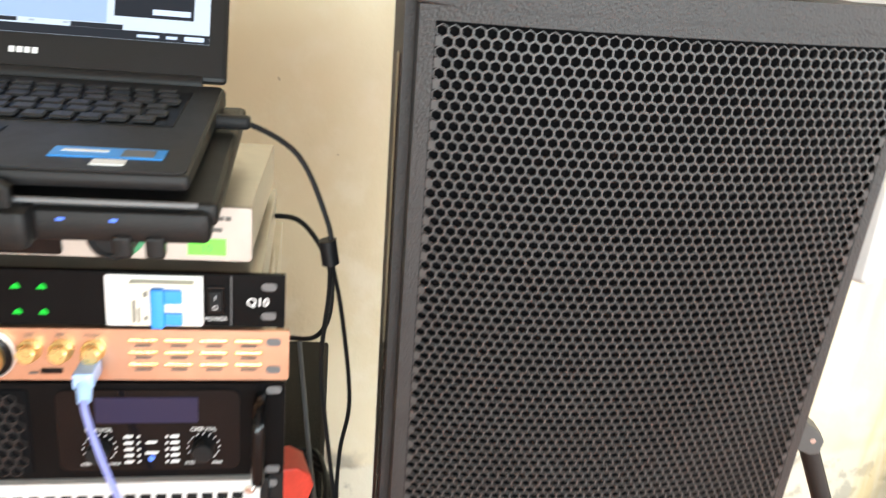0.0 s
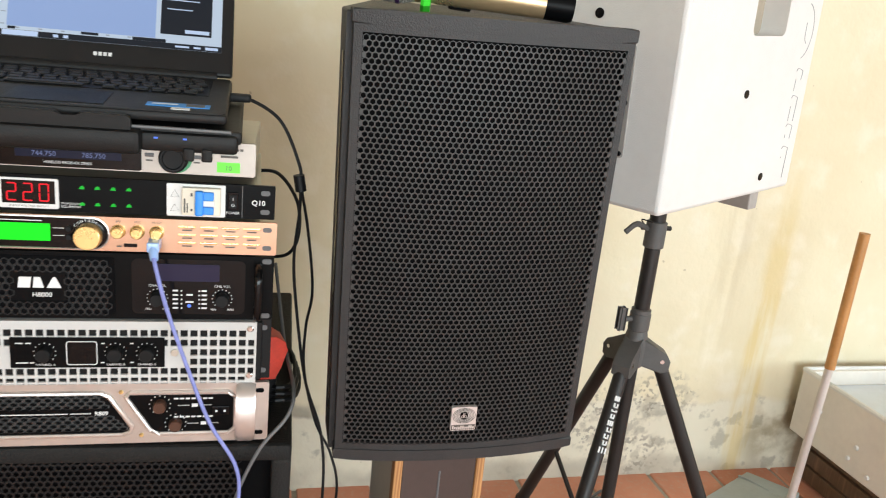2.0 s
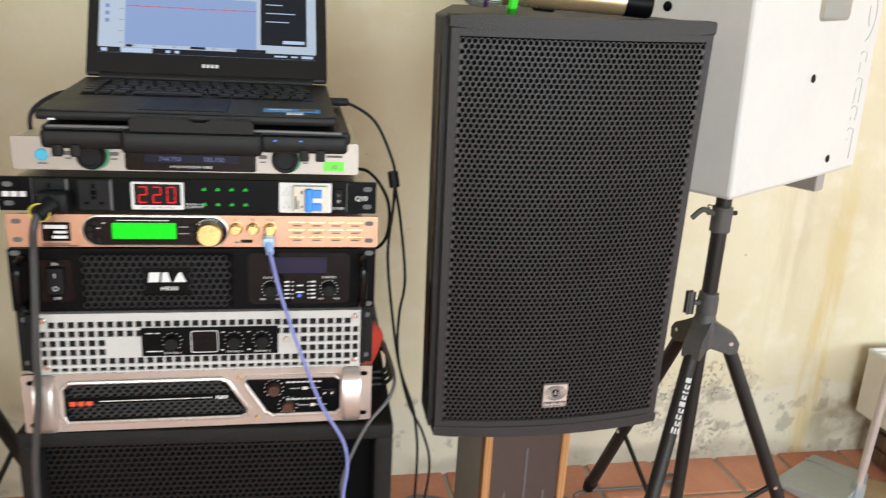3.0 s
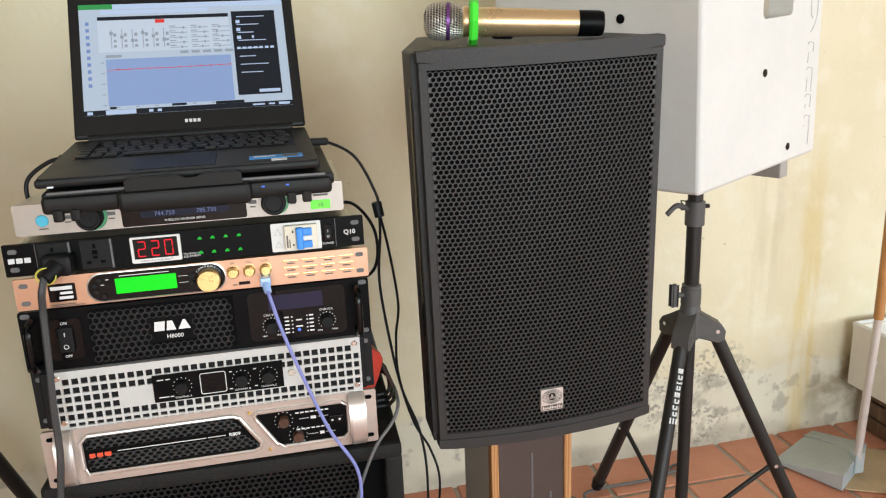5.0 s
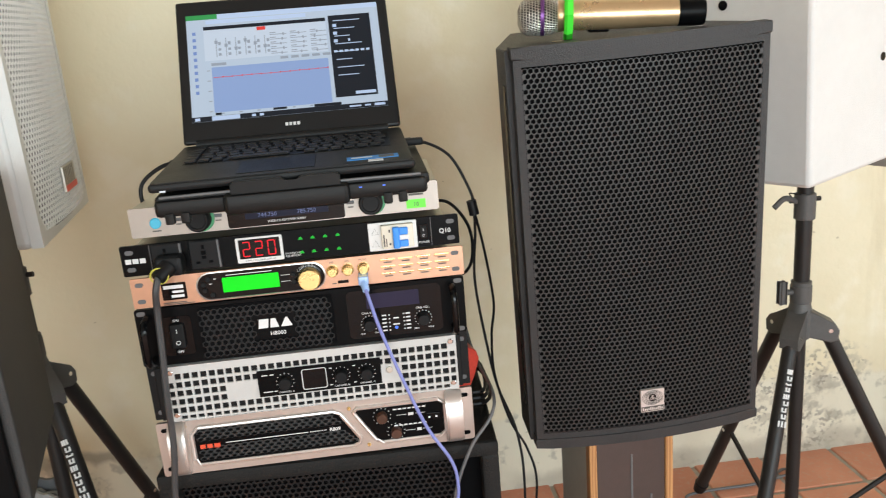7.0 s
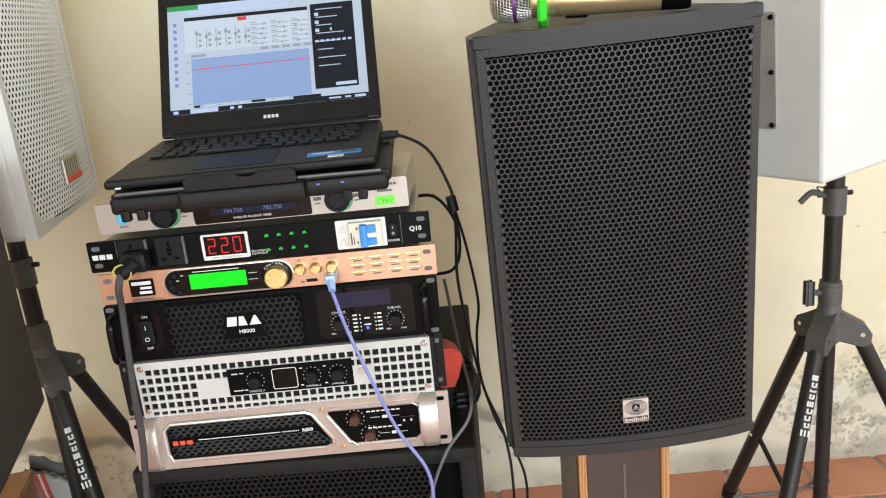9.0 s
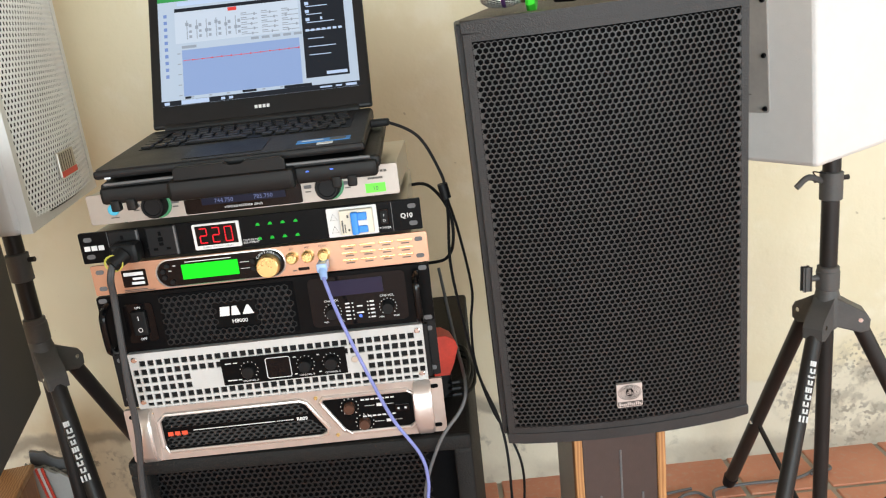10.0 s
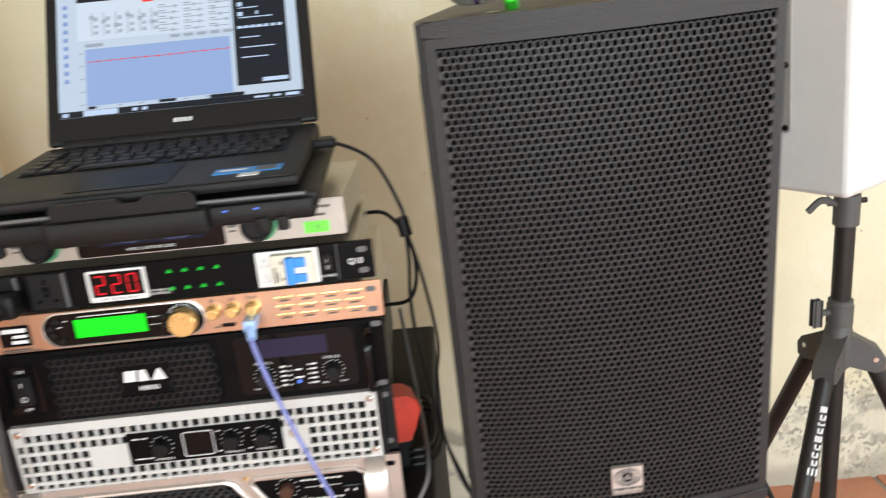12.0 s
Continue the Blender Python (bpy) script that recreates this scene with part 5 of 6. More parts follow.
# ---- tripods ----
def tripod(px, py, hubz, top, angles, reach, knob_dir, label):
    """Speaker stand: a post with two collars, a moulded hub, three round legs with braces, lettered bars on one leg."""
    th = thing("speaker_stand", pose(px, py, 0.0), label, "tripod stand", "speaker stands")
    part("upper_tube", rod(B(), (0, 0, hubz + 0.08), (0, 0, top), 0.0175), M_TRIPOD, th)
    part("lower_tube", rod(B(), (0, 0, 0.055), (0, 0, hubz + 0.09), 0.0155), M_TRIPOD, th)
    col = part("collar", lathe(B(), [(0.0185, hubz + 0.055), (0.0235, hubz + 0.06), (0.0235, hubz + 0.098), (0.022, hubz + 0.10), (0.022, hubz + 0.108), (0.018, hubz + 0.11)], Matrix()), M_HUB, th)
    k = Vector((math.cos(knob_dir), math.sin(knob_dir), 0))
    z = Vector((0, 0, hubz + 0.085))
    kb = part("knob", rod(B(), z + k * 0.02, z + k * 0.045, 0.007, 0.006), M_HUB, col)
    side = k.cross(Vector((0, 0, 1)))
    bm = B()
    mm = Matrix((( *side, 0), (*k, 0), (0, 0, 1, 0), (0, 0, 0, 1))).transposed()
    bx(bm, -0.006, 0.006, 0.042, 0.054, -0.022, 0.024, 0.004, m=Matrix.Translation(z) @ mm)
    part("grip", bm, M_HUB, kb)
    hub = part("hub", lathe(B(), [(0.020, hubz - 0.03), (0.027, hubz - 0.022), (0.028, hubz + 0.03), (0.024, hubz + 0.048), (0.0215, hubz + 0.06)], Matrix()), M_HUB, th, "moulded grey hub")
    for i, a in enumerate(angles):
        d = Vector((math.cos(a), math.sin(a), 0))
        s = Vector((-d.y, d.x, 0))
        mm = Matrix(((*d, 0), (*s, 0), (0, 0, 1, 0), (0, 0, 0, 1))).transposed()
        arm = prism(B(), [(0.012, hubz - 0.022), (0.064, hubz - 0.036), (0.080, hubz - 0.030), (0.082, hubz - 0.006), (0.072, hubz + 0.010), (0.044, hubz + 0.026), (0.012, hubz + 0.046)], -0.0205, 0.0205, 0.004)
        arm.transform(mm)
        ar = part("arm", arm, M_HUB, hub)
        part("bolt", rod(B(), d * 0.062 + s * 0.022 + Vector((0, 0, hubz - 0.006)), d * 0.062 - s * 0.022 + Vector((0, 0, hubz - 0.006)), 0.005, n=8), M_CHROME, ar)
        t0, t1 = d * 0.055 + Vector((0, 0, hubz - 0.004)), d * reach + Vector((0, 0, 0.025))
        leg = part("leg", rod(B(), t0, t1, 0.0165), M_TRIPOD, th)
        u = (t1 - t0).normalized()
        part("rubber_foot", rod(B(), t1 - u * 0.02, t1 + u * 0.012, 0.0195, 0.016), M_RUBBER, leg)
        j = t0 + (t1 - t0) * 0.60
        low = Vector((0, 0, 0.085))
        br = part("brace", rod(B(), j, low + d * 0.02, 0.0062, n=8), M_TRIPOD, th)
        part("bolt", rod(B(), j + s * 0.018, j - s * 0.018, 0.005, n=8), M_CHROME, br)
        if i == 0:
            # pale lettered bars along the leg, read upwards
            out = (Vector((0.05, -1, 0.25)) - u * Vector((0.05, -1, 0.25)).dot(u)).normalized()
            across = u.cross(out).normalized()
            base = t0 + (t1 - t0) * 0.305
            widths = (0.013, 0.010, 0.010, 0.010, 0.011, 0.010, 0.005, 0.010, 0.011)
            pos = 0.0
            for kk, w in enumerate(widths):
                c = base - u * pos + out * 0.0155
                tall = 0.0095 if kk == 0 else 0.0072
                f = Matrix.Translation(c) @ Matrix(((*(-u), 0), (*across, 0), (*out, 0), (0, 0, 0, 1))).transposed()
                lo, hi = -tall + 0.001 * (kk % 3), tall - 0.002 * (kk % 2)
                mark = B()
                for a, b, c0, c1 in ((0, w, lo, lo + 0.0035), (0, w, hi - 0.0035, hi), (0, 0.003, lo, hi)) if kk % 4 else ((0, w, lo, lo + 0.0035), (0, w, (lo + hi) / 2 - 0.0017, (lo + hi) / 2 + 0.0017), (0, w, hi - 0.0035, hi)):
                    bx(mark, a, b, c0, c1, 0, 0.0022, m=f)
                part("printed_mark", mark, M_PRINT, leg, "white printed mark")
                pos += w + 0.0048
    base = part("brace_collar", lathe(B(), [(0.018, 0.06), (0.025, 0.065), (0.025, 0.10), (0.018, 0.105)], Matrix()), M_HUB, th)
    zt = top - 0.118
    cl = part("clamp", lathe(B(), [(0.019, zt - 0.03), (0.0225, zt - 0.028), (0.0225, zt + 0.028), (0.019, zt + 0.03)], Matrix()), M_HUB, th)
    part("clamp_lever", tube(B(), [tuple(k * 0.02 + Vector((0, 0, zt + 0.012))), tuple(k * 0.05 + Vector((0, 0, zt + 0.022))), tuple(k * 0.075 + Vector((0, 0, zt + 0.004)))], 0.0065, 8), M_HUB, cl)
    part("lock_pin", rod(B(), (-0.035, 0, zt + 0.014), (0.035, 0, zt + 0.014), 0.0055, n=8), M_TRIPOD, cl)
    part("wire_loop", tube(B(), [tuple(k * 0.03 + Vector((0, 0, zt + 0.02))), tuple(k * 0.045 + Vector((0, -0.01, zt + 0.035))), tuple(k * 0.02 + Vector((0, -0.015, zt + 0.03)))], 0.0014, 5), M_RUBBER, cl)
    return th


tripod(0.785, 1.010, 0.640, 1.040, [radians(a) for a in (224, 104, 344)], 0.340, radians(185), "black tripod speaker stand carrying a white loudspeaker")
tripod(-0.887, 1.010, 0.711, 1.05, [radians(a) for a in (309, 69, 189)], 0.383, radians(170), "black tripod speaker stand beside the rack")


# ---- white speakers ----
def white_cab(name, m, label, poly, z1, material):
    th = thing(name, m, label, "speaker", "white loudspeakers")
    bm = B()
    a = [bm.verts.new((x, y, 0.0)) for x, y in poly]
    b = [bm.verts.new((x, y, z1)) for x, y in poly]
    f0, f1 = bm.faces.new(a[::-1]), bm.faces.new(b)
    k = len(poly)
    for i in range(k):
        bm.faces.new((a[i], a[(i + 1) % k], b[(i + 1) % k], b[i]))
    return th, bm


# its side: local x runs along the side panel, y into the cabinet
WSM = pose(0.5865, 0.6525, 1.0395, 0.6, -4.0, 27.0)
ws, bm = white_cab("loudspeaker", WSM, "white loudspeaker with moulded handle on a tripod stand", [(0.0, 0.012), (0.439, 0.012), (0.42, 0.47), (-0.040, 0.47)], 0.66, M_WSPK)
bmesh.ops.bevel(bm, geom=list(bm.edges), offset=0.008, segments=3, affect="EDGES", profile=0.5)
bm.normal_update()
flank = max((f for f in bm.faces if f.calc_center_median().y < 0.05), key=lambda f: f.calc_area())
rim = (min(v.co.x for v in flank.verts), max(v.co.x for v in flank.verts), min(v.co.z for v in flank.verts), max(v.co.z for v in flank.verts))
bmesh.ops.delete(bm, geom=[flank], context="FACES_ONLY")
part("cabinet", bm, M_WSPK, ws)
side = part("side_panel", holed(B(), rim, rrect(0.200, 0.312, 0.291, 0.392, 0.012), 0.012, 0.065), M_WSPK, ws, "bright white side panel")
# recess back is coloured darker than the cabinet to paint in its shade
pk = part("handle_pocket", bx(B(), 0.198, 0.314, 0.060, 0.0635, 0.289, 0.394), mat("pocket_shade", (0.42, 0.36, 0.28), 0.7), side, "handle recess")
# engraved strokes along the front edge
arc = [(0.414 - 0.036 * (1 - math.cos(a)), 0.0118, 0.300 + 0.05 * math.sin(a)) for a in [radians(-75 + 15 * i) for i in range(11)]]
part("engraved_stroke", tube(B(), arc, 0.0008, 4), M_GPRINT, side)
part("engraved_stroke", tube(B(), [(0.386, 0.0118, 0.315), (0.387, 0.0118, 0.290), (0.394, 0.0118, 0.278)], 0.0008, 4), M_GPRINT, side)
for top, low, cut in ((0.233, 0.212, 0.6), (0.183, 0.134, 0.8), (0.129, 0.100, 0.2), (0.086, 0.022, 0.1)):
    x = 0.398
    bm = tube(B(), [(x - 0.016, 0.0118, top - 0.005), (x - 0.010, 0.0118, top), (x + 0.006, 0.0118, top - 0.004), (x + 0.008, 0.0118, top - 0.009), (x + 0.006, 0.0118, low)], 0.0008, 4)
    part("engraved_stroke", bm, M_GPRINT, side)
    part("engraved_stroke", tube(B(), [(x - 0.013, 0.0118, top - 0.020), (x - 0.014, 0.0118, top - 0.020 - 0.035 * cut)], 0.0007, 4), M_GPRINT, side)
for x, z in ((0.215, 0.1925), (0.319, 0.0335)):
    part("insert", lathe(B(), [(0.0075, -0.004), (0.0075, 0.0012), (0.0045, 0.0014)], Matrix.Translation((x, 0.012, z)) @ FACING, 16), M_BLACKG, side)
# connector plate and insert on the back face
bdir = Vector((-0.040, 0.458, 0)).normalized()
bm_m = Matrix.Translation((0, 0.012, 0)) @ Matrix(((bdir.x, -bdir.y, 0, 0), (bdir.y, bdir.x, 0, 0), (0, 0, 1, 0), (0, 0, 0, 1)))
TURN_OUT = Matrix.Rotation(radians(-90), 4, "X")
bm = prism(B(), rrect(0.080, 0.31, 0.085, 0.270, 0.006), 0.0, 0.003)
bm.transform(bm_m)
plate = part("connector_plate", bm, M_CONNECT, ws, "grey connector plate with round sockets")
for x, z in ((0.087, 0.092), (0.087, 0.177), (0.087, 0.262)):
    part("screw", lathe(B(), [(0.0045, 0), (0.0035, 0.003)], bm_m @ Matrix.Translation((x, 0.003, z)) @ TURN_OUT, 10), M_BLACKG, plate)
for z in (0.113, 0.163):
    so = part("socket", lathe(B(), [(0.0155, 0), (0.0155, 0.004), (0.013, 0.005), (0.012, 0.002), (0.004, 0.002)], bm_m @ Matrix.Translation((0.141, 0.003, z)) @ TURN_OUT, 20), M_BLACKG, plate, "round black socket")
    part("screw", lathe(B(), [(0.0035, 0), (0.0025, 0.002)], bm_m @ Matrix.Translation((0.128, 0.003, z - 0.013)) @ TURN_OUT, 8), M_BLACKG, so)
for x, z in ((0.132, 0.042), (0.158, 0.315)):
    part("insert", lathe(B(), [(0.0085, 0), (0.0085, 0.0015), (0.005, 0.0016)], bm_m @ Matrix.Translation((x, 0.0, z)) @ TURN_OUT, 14), M_BLACKG, ws)
bm = B()
for x, z, w, h in ((0.118, 0.236, 0.035, 0.005), (0.122, 0.222, 0.03, 0.002), (0.118, 0.216, 0.035, 0.002), (0.125, 0.210, 0.03, 0.002), (0.115, 0.204, 0.04, 0.002), (0.136, 0.192, 0.012, 0.006), (0.114, 0.196, 0.018, 0.002), (0.114, 0.191, 0.018, 0.002), (0.112, 0.184, 0.04, 0.0012), (0.112, 0.178, 0.04, 0.0012), (0.112, 0.164, 0.010, 0.002), (0.112, 0.114, 0.008, 0.002)):
    bx(bm, x, x + w, 0.003, 0.0034, z, z + h)
bm.transform(bm_m)
part("small_print", bm, M_DPRINT, plate)
part("mount_socket", lathe(B(), [(0.03, 0.0), (0.03, 0.02)], Matrix.Translation((0.338, 0.230, -0.012))), M_BLACKM, ws)
bm = bx(B(), 0.352, 0.384, 0.04, 0.11, -0.045, 0.002, 0.003)
part("bracket", bm, M_CONNECT, ws, "grey metal bracket under the cabinet")

# left one: grille faces the rack; local x along the grille, y into the cabinet
LW = 0.430
wl, bm = white_cab("loudspeaker", pose(-0.753, 0.840, 1.031, 0, -1.2, 98.0), "white loudspeaker with white perforated grille on a tripod stand", [(0.0, 0.014), (LW, 0.014), (LW - 0.05, 0.34), (0.05, 0.34)], 0.62, M_WSPK)
bmesh.ops.bevel(bm, geom=list(bm.edges), offset=0.012, segments=3, affect="EDGES", profile=0.5)
part("cabinet", bm, M_WSPK, wl)
gb = lambda x: -0.02 * (1 - ((x - LW / 2) / (LW / 2)) ** 2)
fr = part("front_frame", holed(B(), (0.002, LW - 0.002, 0.002, 0.618), rrect(0.022, LW - 0.022, 0.028, 0.600, 0.03), -0.004, 0.016), M_WSPK, wl)
part("grille", hexes(B(), 0.022, LW - 0.022, 0.030, 0.598, 0.0118, 0.0046, 0.0016, lambda x: gb(x) + 0.002), M_WGRILL, wl, "white perforated steel grille", kind="stuff")
bm = B()
for i in range(14):
    a, b = 0.012 + (LW - 0.024) * i / 14, 0.012 + (LW - 0.024) * (i + 1) / 14
    bm.faces.new([bm.verts.new(c) for c in ((a, min(gb(a) + 0.011, 0.012), 0.018), (b, min(gb(b) + 0.011, 0.012), 0.018), (b, min(gb(b) + 0.011, 0.012), 0.61), (a, min(gb(a) + 0.011, 0.012), 0.61))])
part("foam", bm, M_FOAM, wl)
bd = part("badge", bx(B(), 0.165, 0.262, -0.0235, -0.0175, 0.070, 0.120, 0.001), M_STEEL, wl, "silver and red badge")
part("badge_stripe", bx(B(), 0.168, 0.262, -0.0245, -0.0225, 0.070, 0.082, 0.0005), M_RED, bd)
part("badge_strokes", bars(B(), [(0.172 + 0.014 * i, 0.175 + 0.014 * i, 0.083, 0.117) for i in range(6)], -0.0236), M_DPRINT, bd)
for y, z in ((0.07, 0.055), (0.07, 0.12), (0.10, 0.20)):
    part("side_moulding", bx(B(), -0.002, 0.02, y, y + 0.05, z, z + 0.045, 0.008), M_WSPK, wl)
part("mount_socket", lathe(B(), [(0.03, 0.0), (0.03, 0.03)], Matrix.Translation((0.165, 0.175, -0.012))), M_BLACKM, wl)

# ---- near black speaker on a post ----
bs = thing("loudspeaker", pose(-0.735, 0.715, 0.775, 0, 0, 105.5), "black loudspeaker standing on a post stand", "speaker")
bm = bx(B(), -0.315, 0.0, 0.0, 0.30, 0.0, 0.42, 0.006)
part("cabinet", bm, mat("near_cabinet", (0.032, 0.031, 0.030), 0.6, var=0.15, scale=12, bump=0.4, bscale=420), bs)
part("front_grille", bx(B(), -0.331, -0.316, 0.012, 0.288, 0.012, 0.408, 0.004), M_BLACK, bs)
part("handle_plate", bx(B(), -0.02, 0.012, 0.05, 0.09, -0.016, 0.012, 0.003), M_BLACKM, bs)
po = thing("post_stand", pose(-0.81, 0.55, 0.0), "black steel post stand with round base", "stand")
part("post", rod(B(), (0, 0, 0.02), (0, 0, 0.775), 0.017), M_TRIPOD, po)
part("base_plate", lathe(B(), [(0.16, 0.0), (0.16, 0.012), (0.03, 0.024)], Matrix(), 28), M_TRIPOD, po)

# ---- low left: wooden box and papers ----
wb = thing("wooden_box", pose(-1.015, 0.86, 0.0, 0, 0, 12), "low orange-brown wooden box against the stand", "box")
part("body", bx(B(), -0.11, 0.075, -0.12, 0.12, 0.0, 0.475, 0.004), M_WOODE, wb)
part("lid", bx(B(), -0.113, 0.078, -0.123, 0.123, 0.477, 0.49, 0.002), M_WOODE, wb)
pp = thing("paper_stack", pose(-1.000, 1.02, 0.0, 0, 6, 10), "leaning stack of printed papers with ragged edges", "papers")
for i, (mt, dz) in enumerate(((M_PAPER, 0.45), (M_YELLOW, 0.41), (M_PAPER, 0.44), (M_GREYC, 0.47))):
    bm = B()
    top = [(0.05 - 0.01 * k, dz - 0.02 + 0.004 * k + rnd.uniform(-0.006, 0.006)) for k in range(11)]
    prism(bm, [(-0.05, 0.0), (0.05, 0.0)] + top, 0.012 * i, 0.012 * i + 0.009)
    part("sheaf", bm, mt, pp)
for k, mt in enumerate((M_RED, M_PLAST, M_RED)):
    part("striped_edge", tube(B(), [(0.04 + 0.006 * k, -0.006, 0.03), (0.01 + 0.006 * k, -0.008, 0.30), (-0.025 + 0.006 * k, -0.008, 0.465)], 0.003, 6), mt, pp)

# ---- right corner: dustpan, tub, cardboard, bag ----
dp = thing("dustpan", pose(0, 0, 0), "galvanised sheet dustpan with long grey and brown handle", "dustpan")
A_, B_, C_, D_ = (Vector(v) for v in ((1.295, 1.330, 0.004), (1.540, 1.460, 0.004), (1.570, 1.255, 0.004), (1.385, 1.130, 0.004)))
up = Vector((0, 0, 1))
bm = B()
lo = [bm.verts.new(v) for v in (A_, B_, C_, D_)]
hi = [bm.verts.new(v) for v in (A_ + up * 0.006, B_ + up * 0.006, C_ + up * 0.062, D_ + up * 0.055)]
bm.faces.new(lo[::-1]), bm.faces.new(hi)
for i in range(4):
    bm.faces.new((lo[i], lo[(i + 1) % 4], hi[(i + 1) % 4], hi[i]))
bmesh.ops.bevel(bm, geom=list(bm.edges), offset=0.003, segments=2, affect="EDGES", profile=0.5)
pan = part("scoop", bm, M_GALV, dp, "dented pale galvanised scoop")
E1, E2 = B_ + (C_ - B_) * 0.38 + up * 0.028, A_ + (D_ - A_) * 0.92 + up * 0.056
part("crease", tube(B(), [tuple(B_ + (A_ - B_) * 0.2 + up * 0.008), tuple((B_ * 0.5 + C_ * 0.3 + A_ * 0.2) + up * 0.024), tuple(C_ + (D_ - C_) * 0.35 + up * 0.058)], 0.004, 6), M_GALV, pan)
S0, S1, S2 = Vector((1.478, 1.190, 0.03)), Vector((1.460, 1.150, 0.540)), Vector((1.452, 1.140, 0.912))
part("handle_tube", rod(B(), S0, S1, 0.0115), M_TUBE, dp, "pale grey metal tube")
part("handle_grip", rod(B(), S1 - up * 0.01, S2, 0.0135), M_STICK, dp, "brown wooden stick")
part("socket_bracket", bx(B(), 1.464, 1.496, 1.176, 1.204, 0.02, 0.085, 0.004), M_GALV, dp)
tub = thing("white_tub", pose(1.640, 1.44, 0.178, 0, 0, 0.5), "off-white plastic tub with a pale blue lining", "tub")
TW, TL, TH = 0.50, 0.60, 0.212
for x0, x1, y0, y1 in ((0.0, 0.022, -TL, 0.0), (TW - 0.022, TW, -TL, 0.0), (0.0225, TW - 0.0225, -TL, -TL + 0.022), (0.0225, TW - 0.0225, -0.022, 0.0)):
    part("wall", bx(B(), x0, x1, y0, y1, 0.0, TH, 0.005), M_STYRO, tub)
part("bottom", bx(B(), 0.0225, TW - 0.0225, -TL + 0.0225, -0.0225, 0.0, 0.02), M_STYRO, tub)
part("lining", bx(B(), 0.024, TW - 0.024, -TL + 0.024, -0.024, 0.15, 0.165, 0.004), M_STYROIN, tub)
part("rim", tube(B(), [(0.005, -TL + 0.005, TH), (0.005, -0.005, TH), (TW - 0.005, -0.005, TH), (TW - 0.005, -TL + 0.005, TH)], 0.009, 8, closed=True, smooth=False), M_PLAST, tub)
for y, z in ((-0.11, 0.12), (-0.27, 0.09), (-0.25, 0.045), (-0.33, 0.03)):
    part("rivet", lathe(B(), [(0.008, 0.0), (0.006, 0.006)], Matrix.Translation((0.0, y, z)) @ Matrix.Rotation(radians(-90), 4, "Y"), 12), M_PLAST, tub)
cr = thing("wooden_crate", pose(1.705, 1.42, 0.0), "dark wooden plank crate under the tub", "crate")
for z in (0.012, 0.070, 0.128):
    part("plank", bx(B(), 0.0, 0.024, -0.52, 0.0, z, z + 0.049, 0.002), M_DKWOOD, cr)
    part("plank", bx(B(), 0.36, 0.384, -0.52, 0.0, z, z + 0.049, 0.002), M_DKWOOD, cr)
for y in (-0.52, -0.26, -0.03):
    part("crossbar", bx(B(), 0.0, 0.384, y, y + 0.026, 0.1785 - 0.024, 0.1775, 0.001), M_DKWOOD, cr)
    part("post", bx(B(), 0.026, 0.05, y, y + 0.026, 0.0, 0.154, 0.001), M_DKWOOD, cr)
solo("cardboard_sheet", bx(B(), -0.20, 0.20, -0.13, 0.13, 0.001, 0.006, 0.001), M_CARD, "flattened brown cardboard sheet on the floor", "cardboard", m=pose(1.64, 1.16, 0.0, 0, 0, -28))
bag = thing("folded_bag", pose(1.58, 0.97, 0.0, 0, 0, 18), "folded red plastic bag with dark stripes on the floor", "bag")
part("sheet", bx(B(), -0.19, 0.19, -0.12, 0.12, 0.001, 0.012, 0.004), M_MAT, bag)
for i in range(24):
    part("stripe", bx(B(), -0.182 + 0.0155 * i, -0.1795 + 0.0155 * i, 0.05 + 0.012 * (i % 2), 0.118, 0.0118, 0.0128), M_DPRINT, bag)

# red adapter and bits on the subwoofer
ra = thing("red_plug_adapter", pose(-0.030, 0.668, SUBZ + 0.001, 0, 0, 12), "bright red plastic plug adapter behind the amplifiers", "adapter")
part("body", prism(B(), [(-0.026, 0.046), (0.000, 0.044), (0.008, 0.062), (0.018, 0.090), (0.014, 0.104), (0.0, 0.114), (-0.026, 0.116)][::-1], -0.02, 0.022, 0.0015), M_RED, ra)
part("plug", bx(B(), -0.022, 0.004, -0.016, 0.018, 0.0, 0.047, 0.006), M_BLACKM, ra)
ba = thing("cable_coil", pose(-0.018, 0.73, SUBZ + 0.001), "coil of black cable lying on the subwoofer", "cable")
for k in range(3):
    part("loop", tube(B(), [((0.034 - 0.004 * k) * math.cos(a), 0.085 * math.sin(a), 0.006 + 0.011 * k + 0.004 * math.sin(3 * a)) for a in [2 * math.pi * i / 18 for i in range(18)]], 0.0036, 7, closed=True, smooth=False), M_RUBBER, ba)


# ---- cables ----
def cable(name, pts, r, material, label, extra=()):
    th = thing(name, pose(0, 0, 0), label, "cable")
    part("cord", tube(B(), pts, r, 8), material, th)
    for nm, bmx, mt in extra:
        part(nm, bmx, mt, th)
    return th


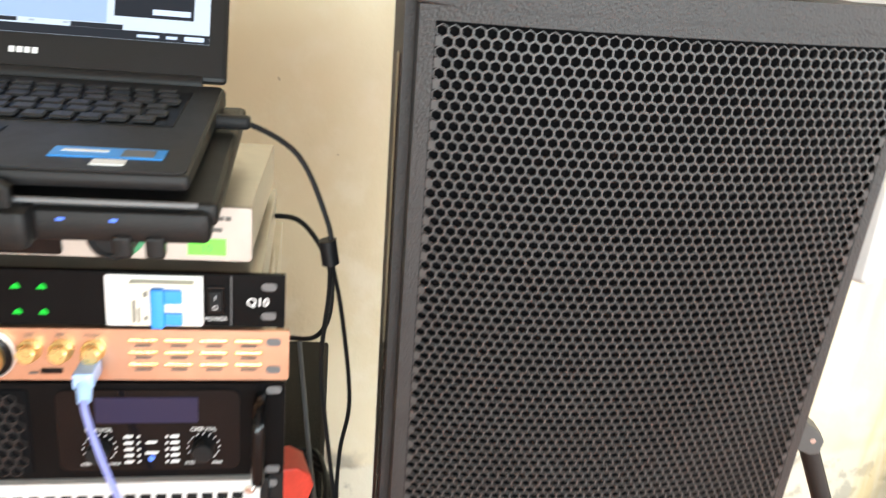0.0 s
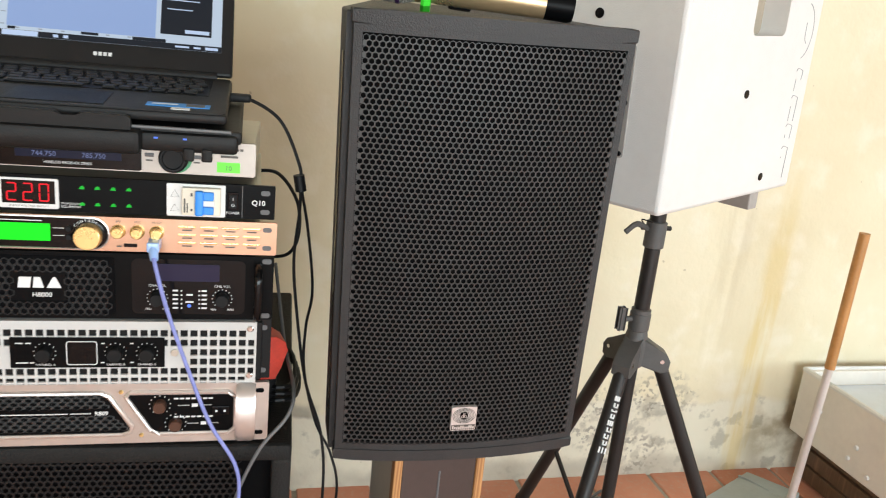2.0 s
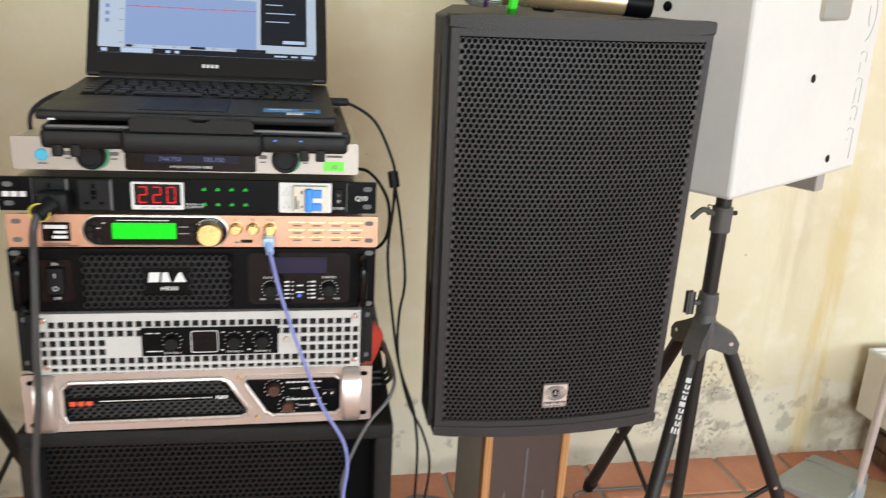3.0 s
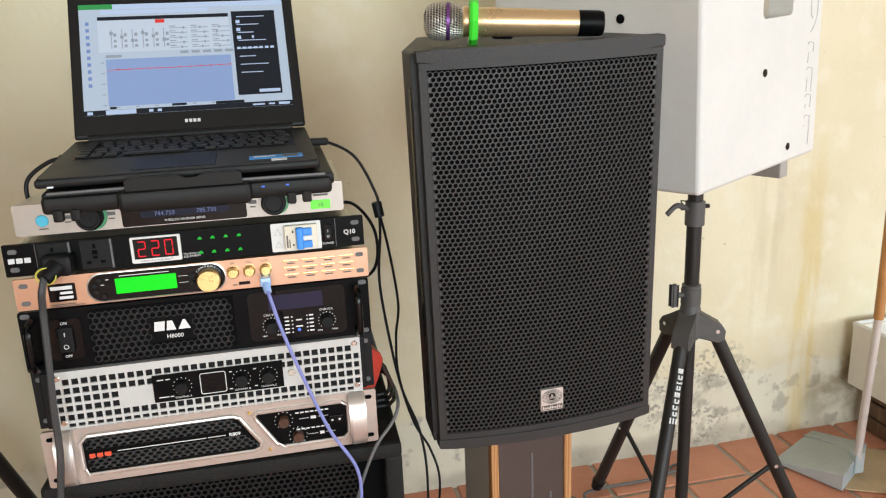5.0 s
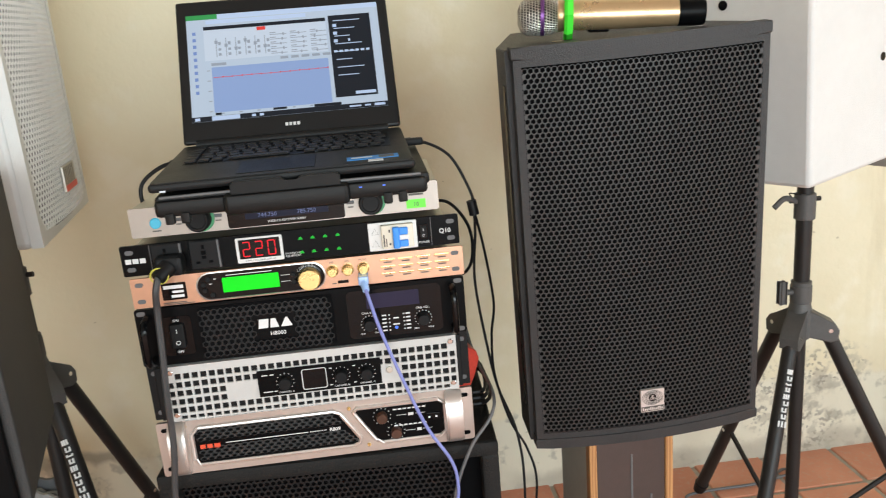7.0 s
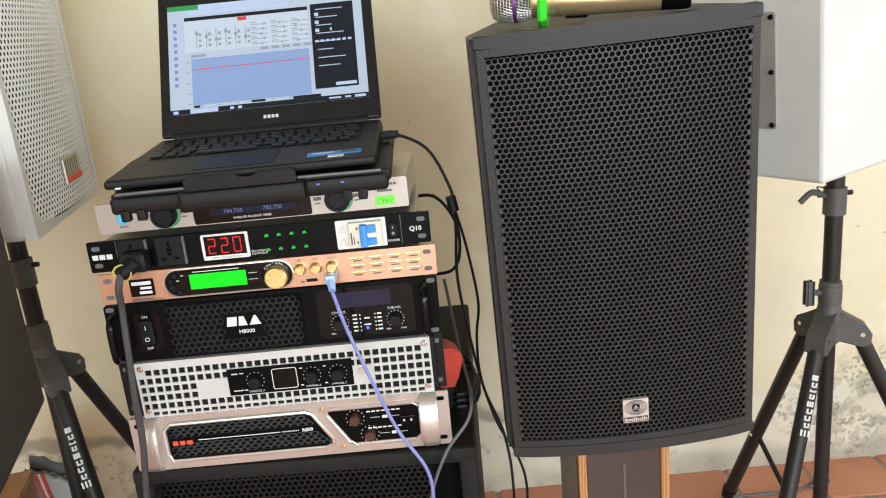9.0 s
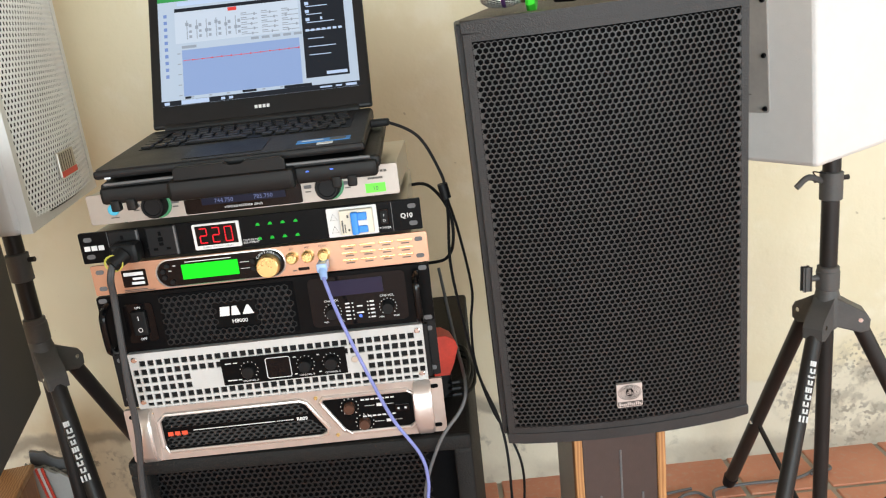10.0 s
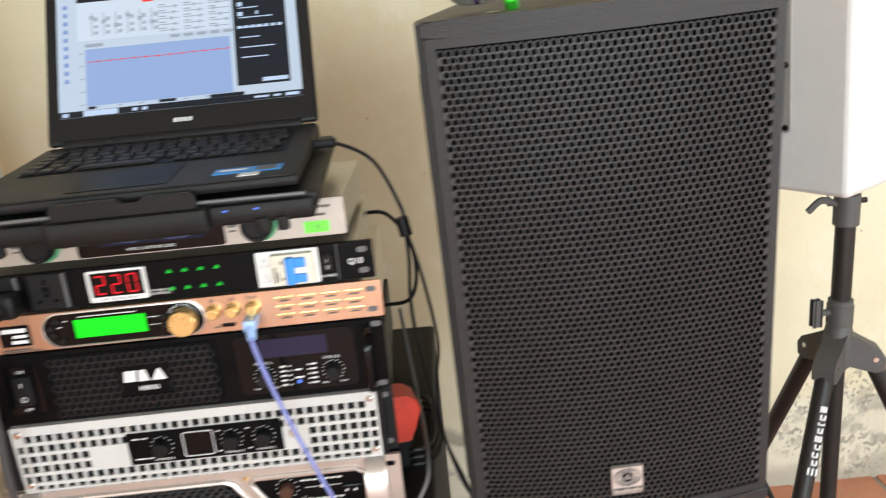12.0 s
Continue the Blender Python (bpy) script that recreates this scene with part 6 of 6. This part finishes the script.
cable("power_cable", [(-0.463, 0.500, 1.053), (-0.469, 0.492, 1.03), (-0.474, 0.500, 1.0), (-0.477, 0.497, 0.937), (-0.482, 0.497, 0.866), (-0.486, 0.500, 0.791), (-0.499, 0.500, 0.684), (-0.502, 0.495, 0.5), (-0.50, 0.47, 0.2), (-0.49, 0.42, 0.006), (-0.40, 0.36, 0.006)], 0.0048, M_DGREY, "grey mains cable hanging from the sequencer socket",
      [("plug", bx(B(), -0.472, -0.432, 0.508, 0.536, 1.044, 1.072, 0.006), M_BLACKM), ("strain_relief", rod(B(), (-0.452, 0.512, 1.058), (-0.465, 0.496, 1.047), 0.013, 0.010), M_BLACKM), ("yellow_ring", tube(B(), [(-0.4625 + 0.012 * math.cos(a), 0.498, 1.05 + 0.011 * math.sin(a)) for a in [2 * math.pi * i / 14 for i in range(14)]], 0.0014, 5, closed=True, smooth=False), M_YELLOW)])
cable("usb_cable", [(-0.185, 0.512, 1.000), (-0.181, 0.502, 0.985), (-0.168, 0.503, 0.93), (-0.142, 0.503, 0.847), (-0.114, 0.503, 0.769), (-0.081, 0.505, 0.706), (-0.074, 0.505, 0.66), (-0.080, 0.505, 0.60), (-0.09, 0.49, 0.4), (-0.10, 0.46, 0.10), (-0.06, 0.42, 0.005)], 0.0026, M_BLUEC, "blue usb cable hanging from the processor",
      [("plug", bx(B(), -0.1935, -0.1785, 0.515, 0.542, 1.000, 1.013, 0.002), M_BLUEP), ("boot", rod(B(), (-0.186, 0.520, 1.004), (-0.1835, 0.508, 0.994), 0.0065, 0.005), M_BLUEP)])
cable("signal_cable", [(-0.028, 0.80, 0.90), (-0.012, 0.70, 0.80), (-0.003, 0.56, 0.79), (-0.012, 0.525, 0.765), (-0.049, 0.512, 0.721), (-0.079, 0.508, 0.646), (-0.082, 0.508, 0.58), (-0.10, 0.49, 0.35), (-0.13, 0.46, 0.10), (-0.12, 0.40, 0.005)], 0.0027, M_GREYC, "thin grey cable over the subwoofer edge")
cable("usb_cable", [(-0.108, 0.635, 1.186), (-0.080, 0.638, 1.186), (-0.034, 0.645, 1.158), (-0.006, 0.635, 1.10), (-0.003, 0.632, 1.072), (-0.002, 0.64, 1.03), (-0.006, 0.655, 0.947), (0.006, 0.66, 0.84), (0.022, 0.66, 0.747), (0.051, 0.655, 0.653), (0.058, 0.655, 0.524), (0.05, 0.70, 0.20), (0.08, 0.80, 0.006), (0.16, 1.0, 0.006)], 0.0024, M_RUBBER, "black lead from the laptop with a ferrite bead",
      [("plug", bx(B(), -0.114, -0.074, 0.628, 0.643, 1.1805, 1.1915, 0.003), M_BLACKM), ("ferrite", rod(B(), (-0.006, 0.633, 1.085), (-0.002, 0.633, 1.062), 0.008), M_RUBBER)])
cable("audio_cable", [(-0.003, 0.634, 1.072), (0.012, 0.65, 1.0), (0.024, 0.66, 0.903), (0.017, 0.66, 0.843), (0.018, 0.66, 0.77), (0.040, 0.66, 0.68), (0.068, 0.66, 0.62), (0.082, 0.66, 0.55), (0.075, 0.70, 0.40), (0.07, 0.8, 0.1), (0.05, 0.86, 0.006), (0.12, 1.05, 0.006)], 0.0022, M_RUBBER, "thin black audio lead hanging beside the speaker")
cable("mains_cable", [(-0.07, 0.78, 1.06), (-0.03, 0.76, 1.06), (0.0, 0.74, 1.02), (0.003, 0.73, 0.97), (-0.012, 0.74, 0.935), (-0.05, 0.77, 0.92)], 0.0028, M_RUBBER, "black mains lead looping behind the rack units")
cable("power_cable", [(-0.44, 0.66, 1.183), (-0.475, 0.66, 1.180), (-0.51, 0.66, 1.155), (-0.512, 0.66, 1.12), (-0.50, 0.68, 1.10), (-0.51, 0.80, 1.0), (-0.53, 0.85, 0.80), (-0.52, 0.86, SUBZ + 0.006)], 0.0032, M_RUBBER, "black charger lead on the laptop's far side",
      [("plug", rod(B(), (-0.432, 0.66, 1.184), (-0.462, 0.66, 1.183), 0.0055), M_RUBBER)])
cable("floor_cable", [(0.40, 0.90, 0.006), (0.52, 1.26, 0.006), (0.60, 1.33, 0.006), (0.64, 1.29, 0.006), (0.66, 1.33, 0.008), (0.74, 1.345, 0.006), (0.90, 1.35, 0.006), (0.99, 1.40, 0.006), (1.0, 1.37, 0.01), (0.94, 1.36, 0.006)], 0.0042, M_GREYC, "grey cable lying on the tiles along the wall")
cable("floor_cable", [(0.05, 1.15, 0.006), (0.16, 1.36, 0.006), (0.30, 1.34, 0.006), (0.45, 1.33, 0.006), (0.60, 1.35, 0.006)], 0.0038, M_GREYC, "thin grey cable on the tiles behind the tower")

# ---- floor tiles ----
PITCH, TX, TY = 0.225, 0.52, 1.30
tp = bx(B(), -0.1055, 0.1055, -0.1055, 0.1055, -0.012, 0.0, 0.003, 1)
tile = link("tile", tp, M_TILE)
tile.parent = floor
tile.location = (TX + PITCH / 2, TY - PITCH / 2, 0)
rest = B()
for i in range(-22, 30):
    for j in range(-34, 1):
        x, y = TX + PITCH * (i + 0.5), TY + PITCH * (j + 0.5)
        if y + 0.1 > WY + 0.12 or x < -4.2 or x > 7.2 or y < -6.4 or (i, j) == (0, -1):
            continue
        if -0.4 < x < 1.9 and y > 0.6:
            k = tile.copy()
            scene.collection.objects.link(k)
            k.location = (x, y, rnd.uniform(-0.0012, 0.0006))
        else:
            bx(rest, x - 0.1055, x + 0.1055, y - 0.1055, y + 0.1055, -0.012, -0.0004)
part("far_tiles", rest, M_TILE, floor, kind="stuff")
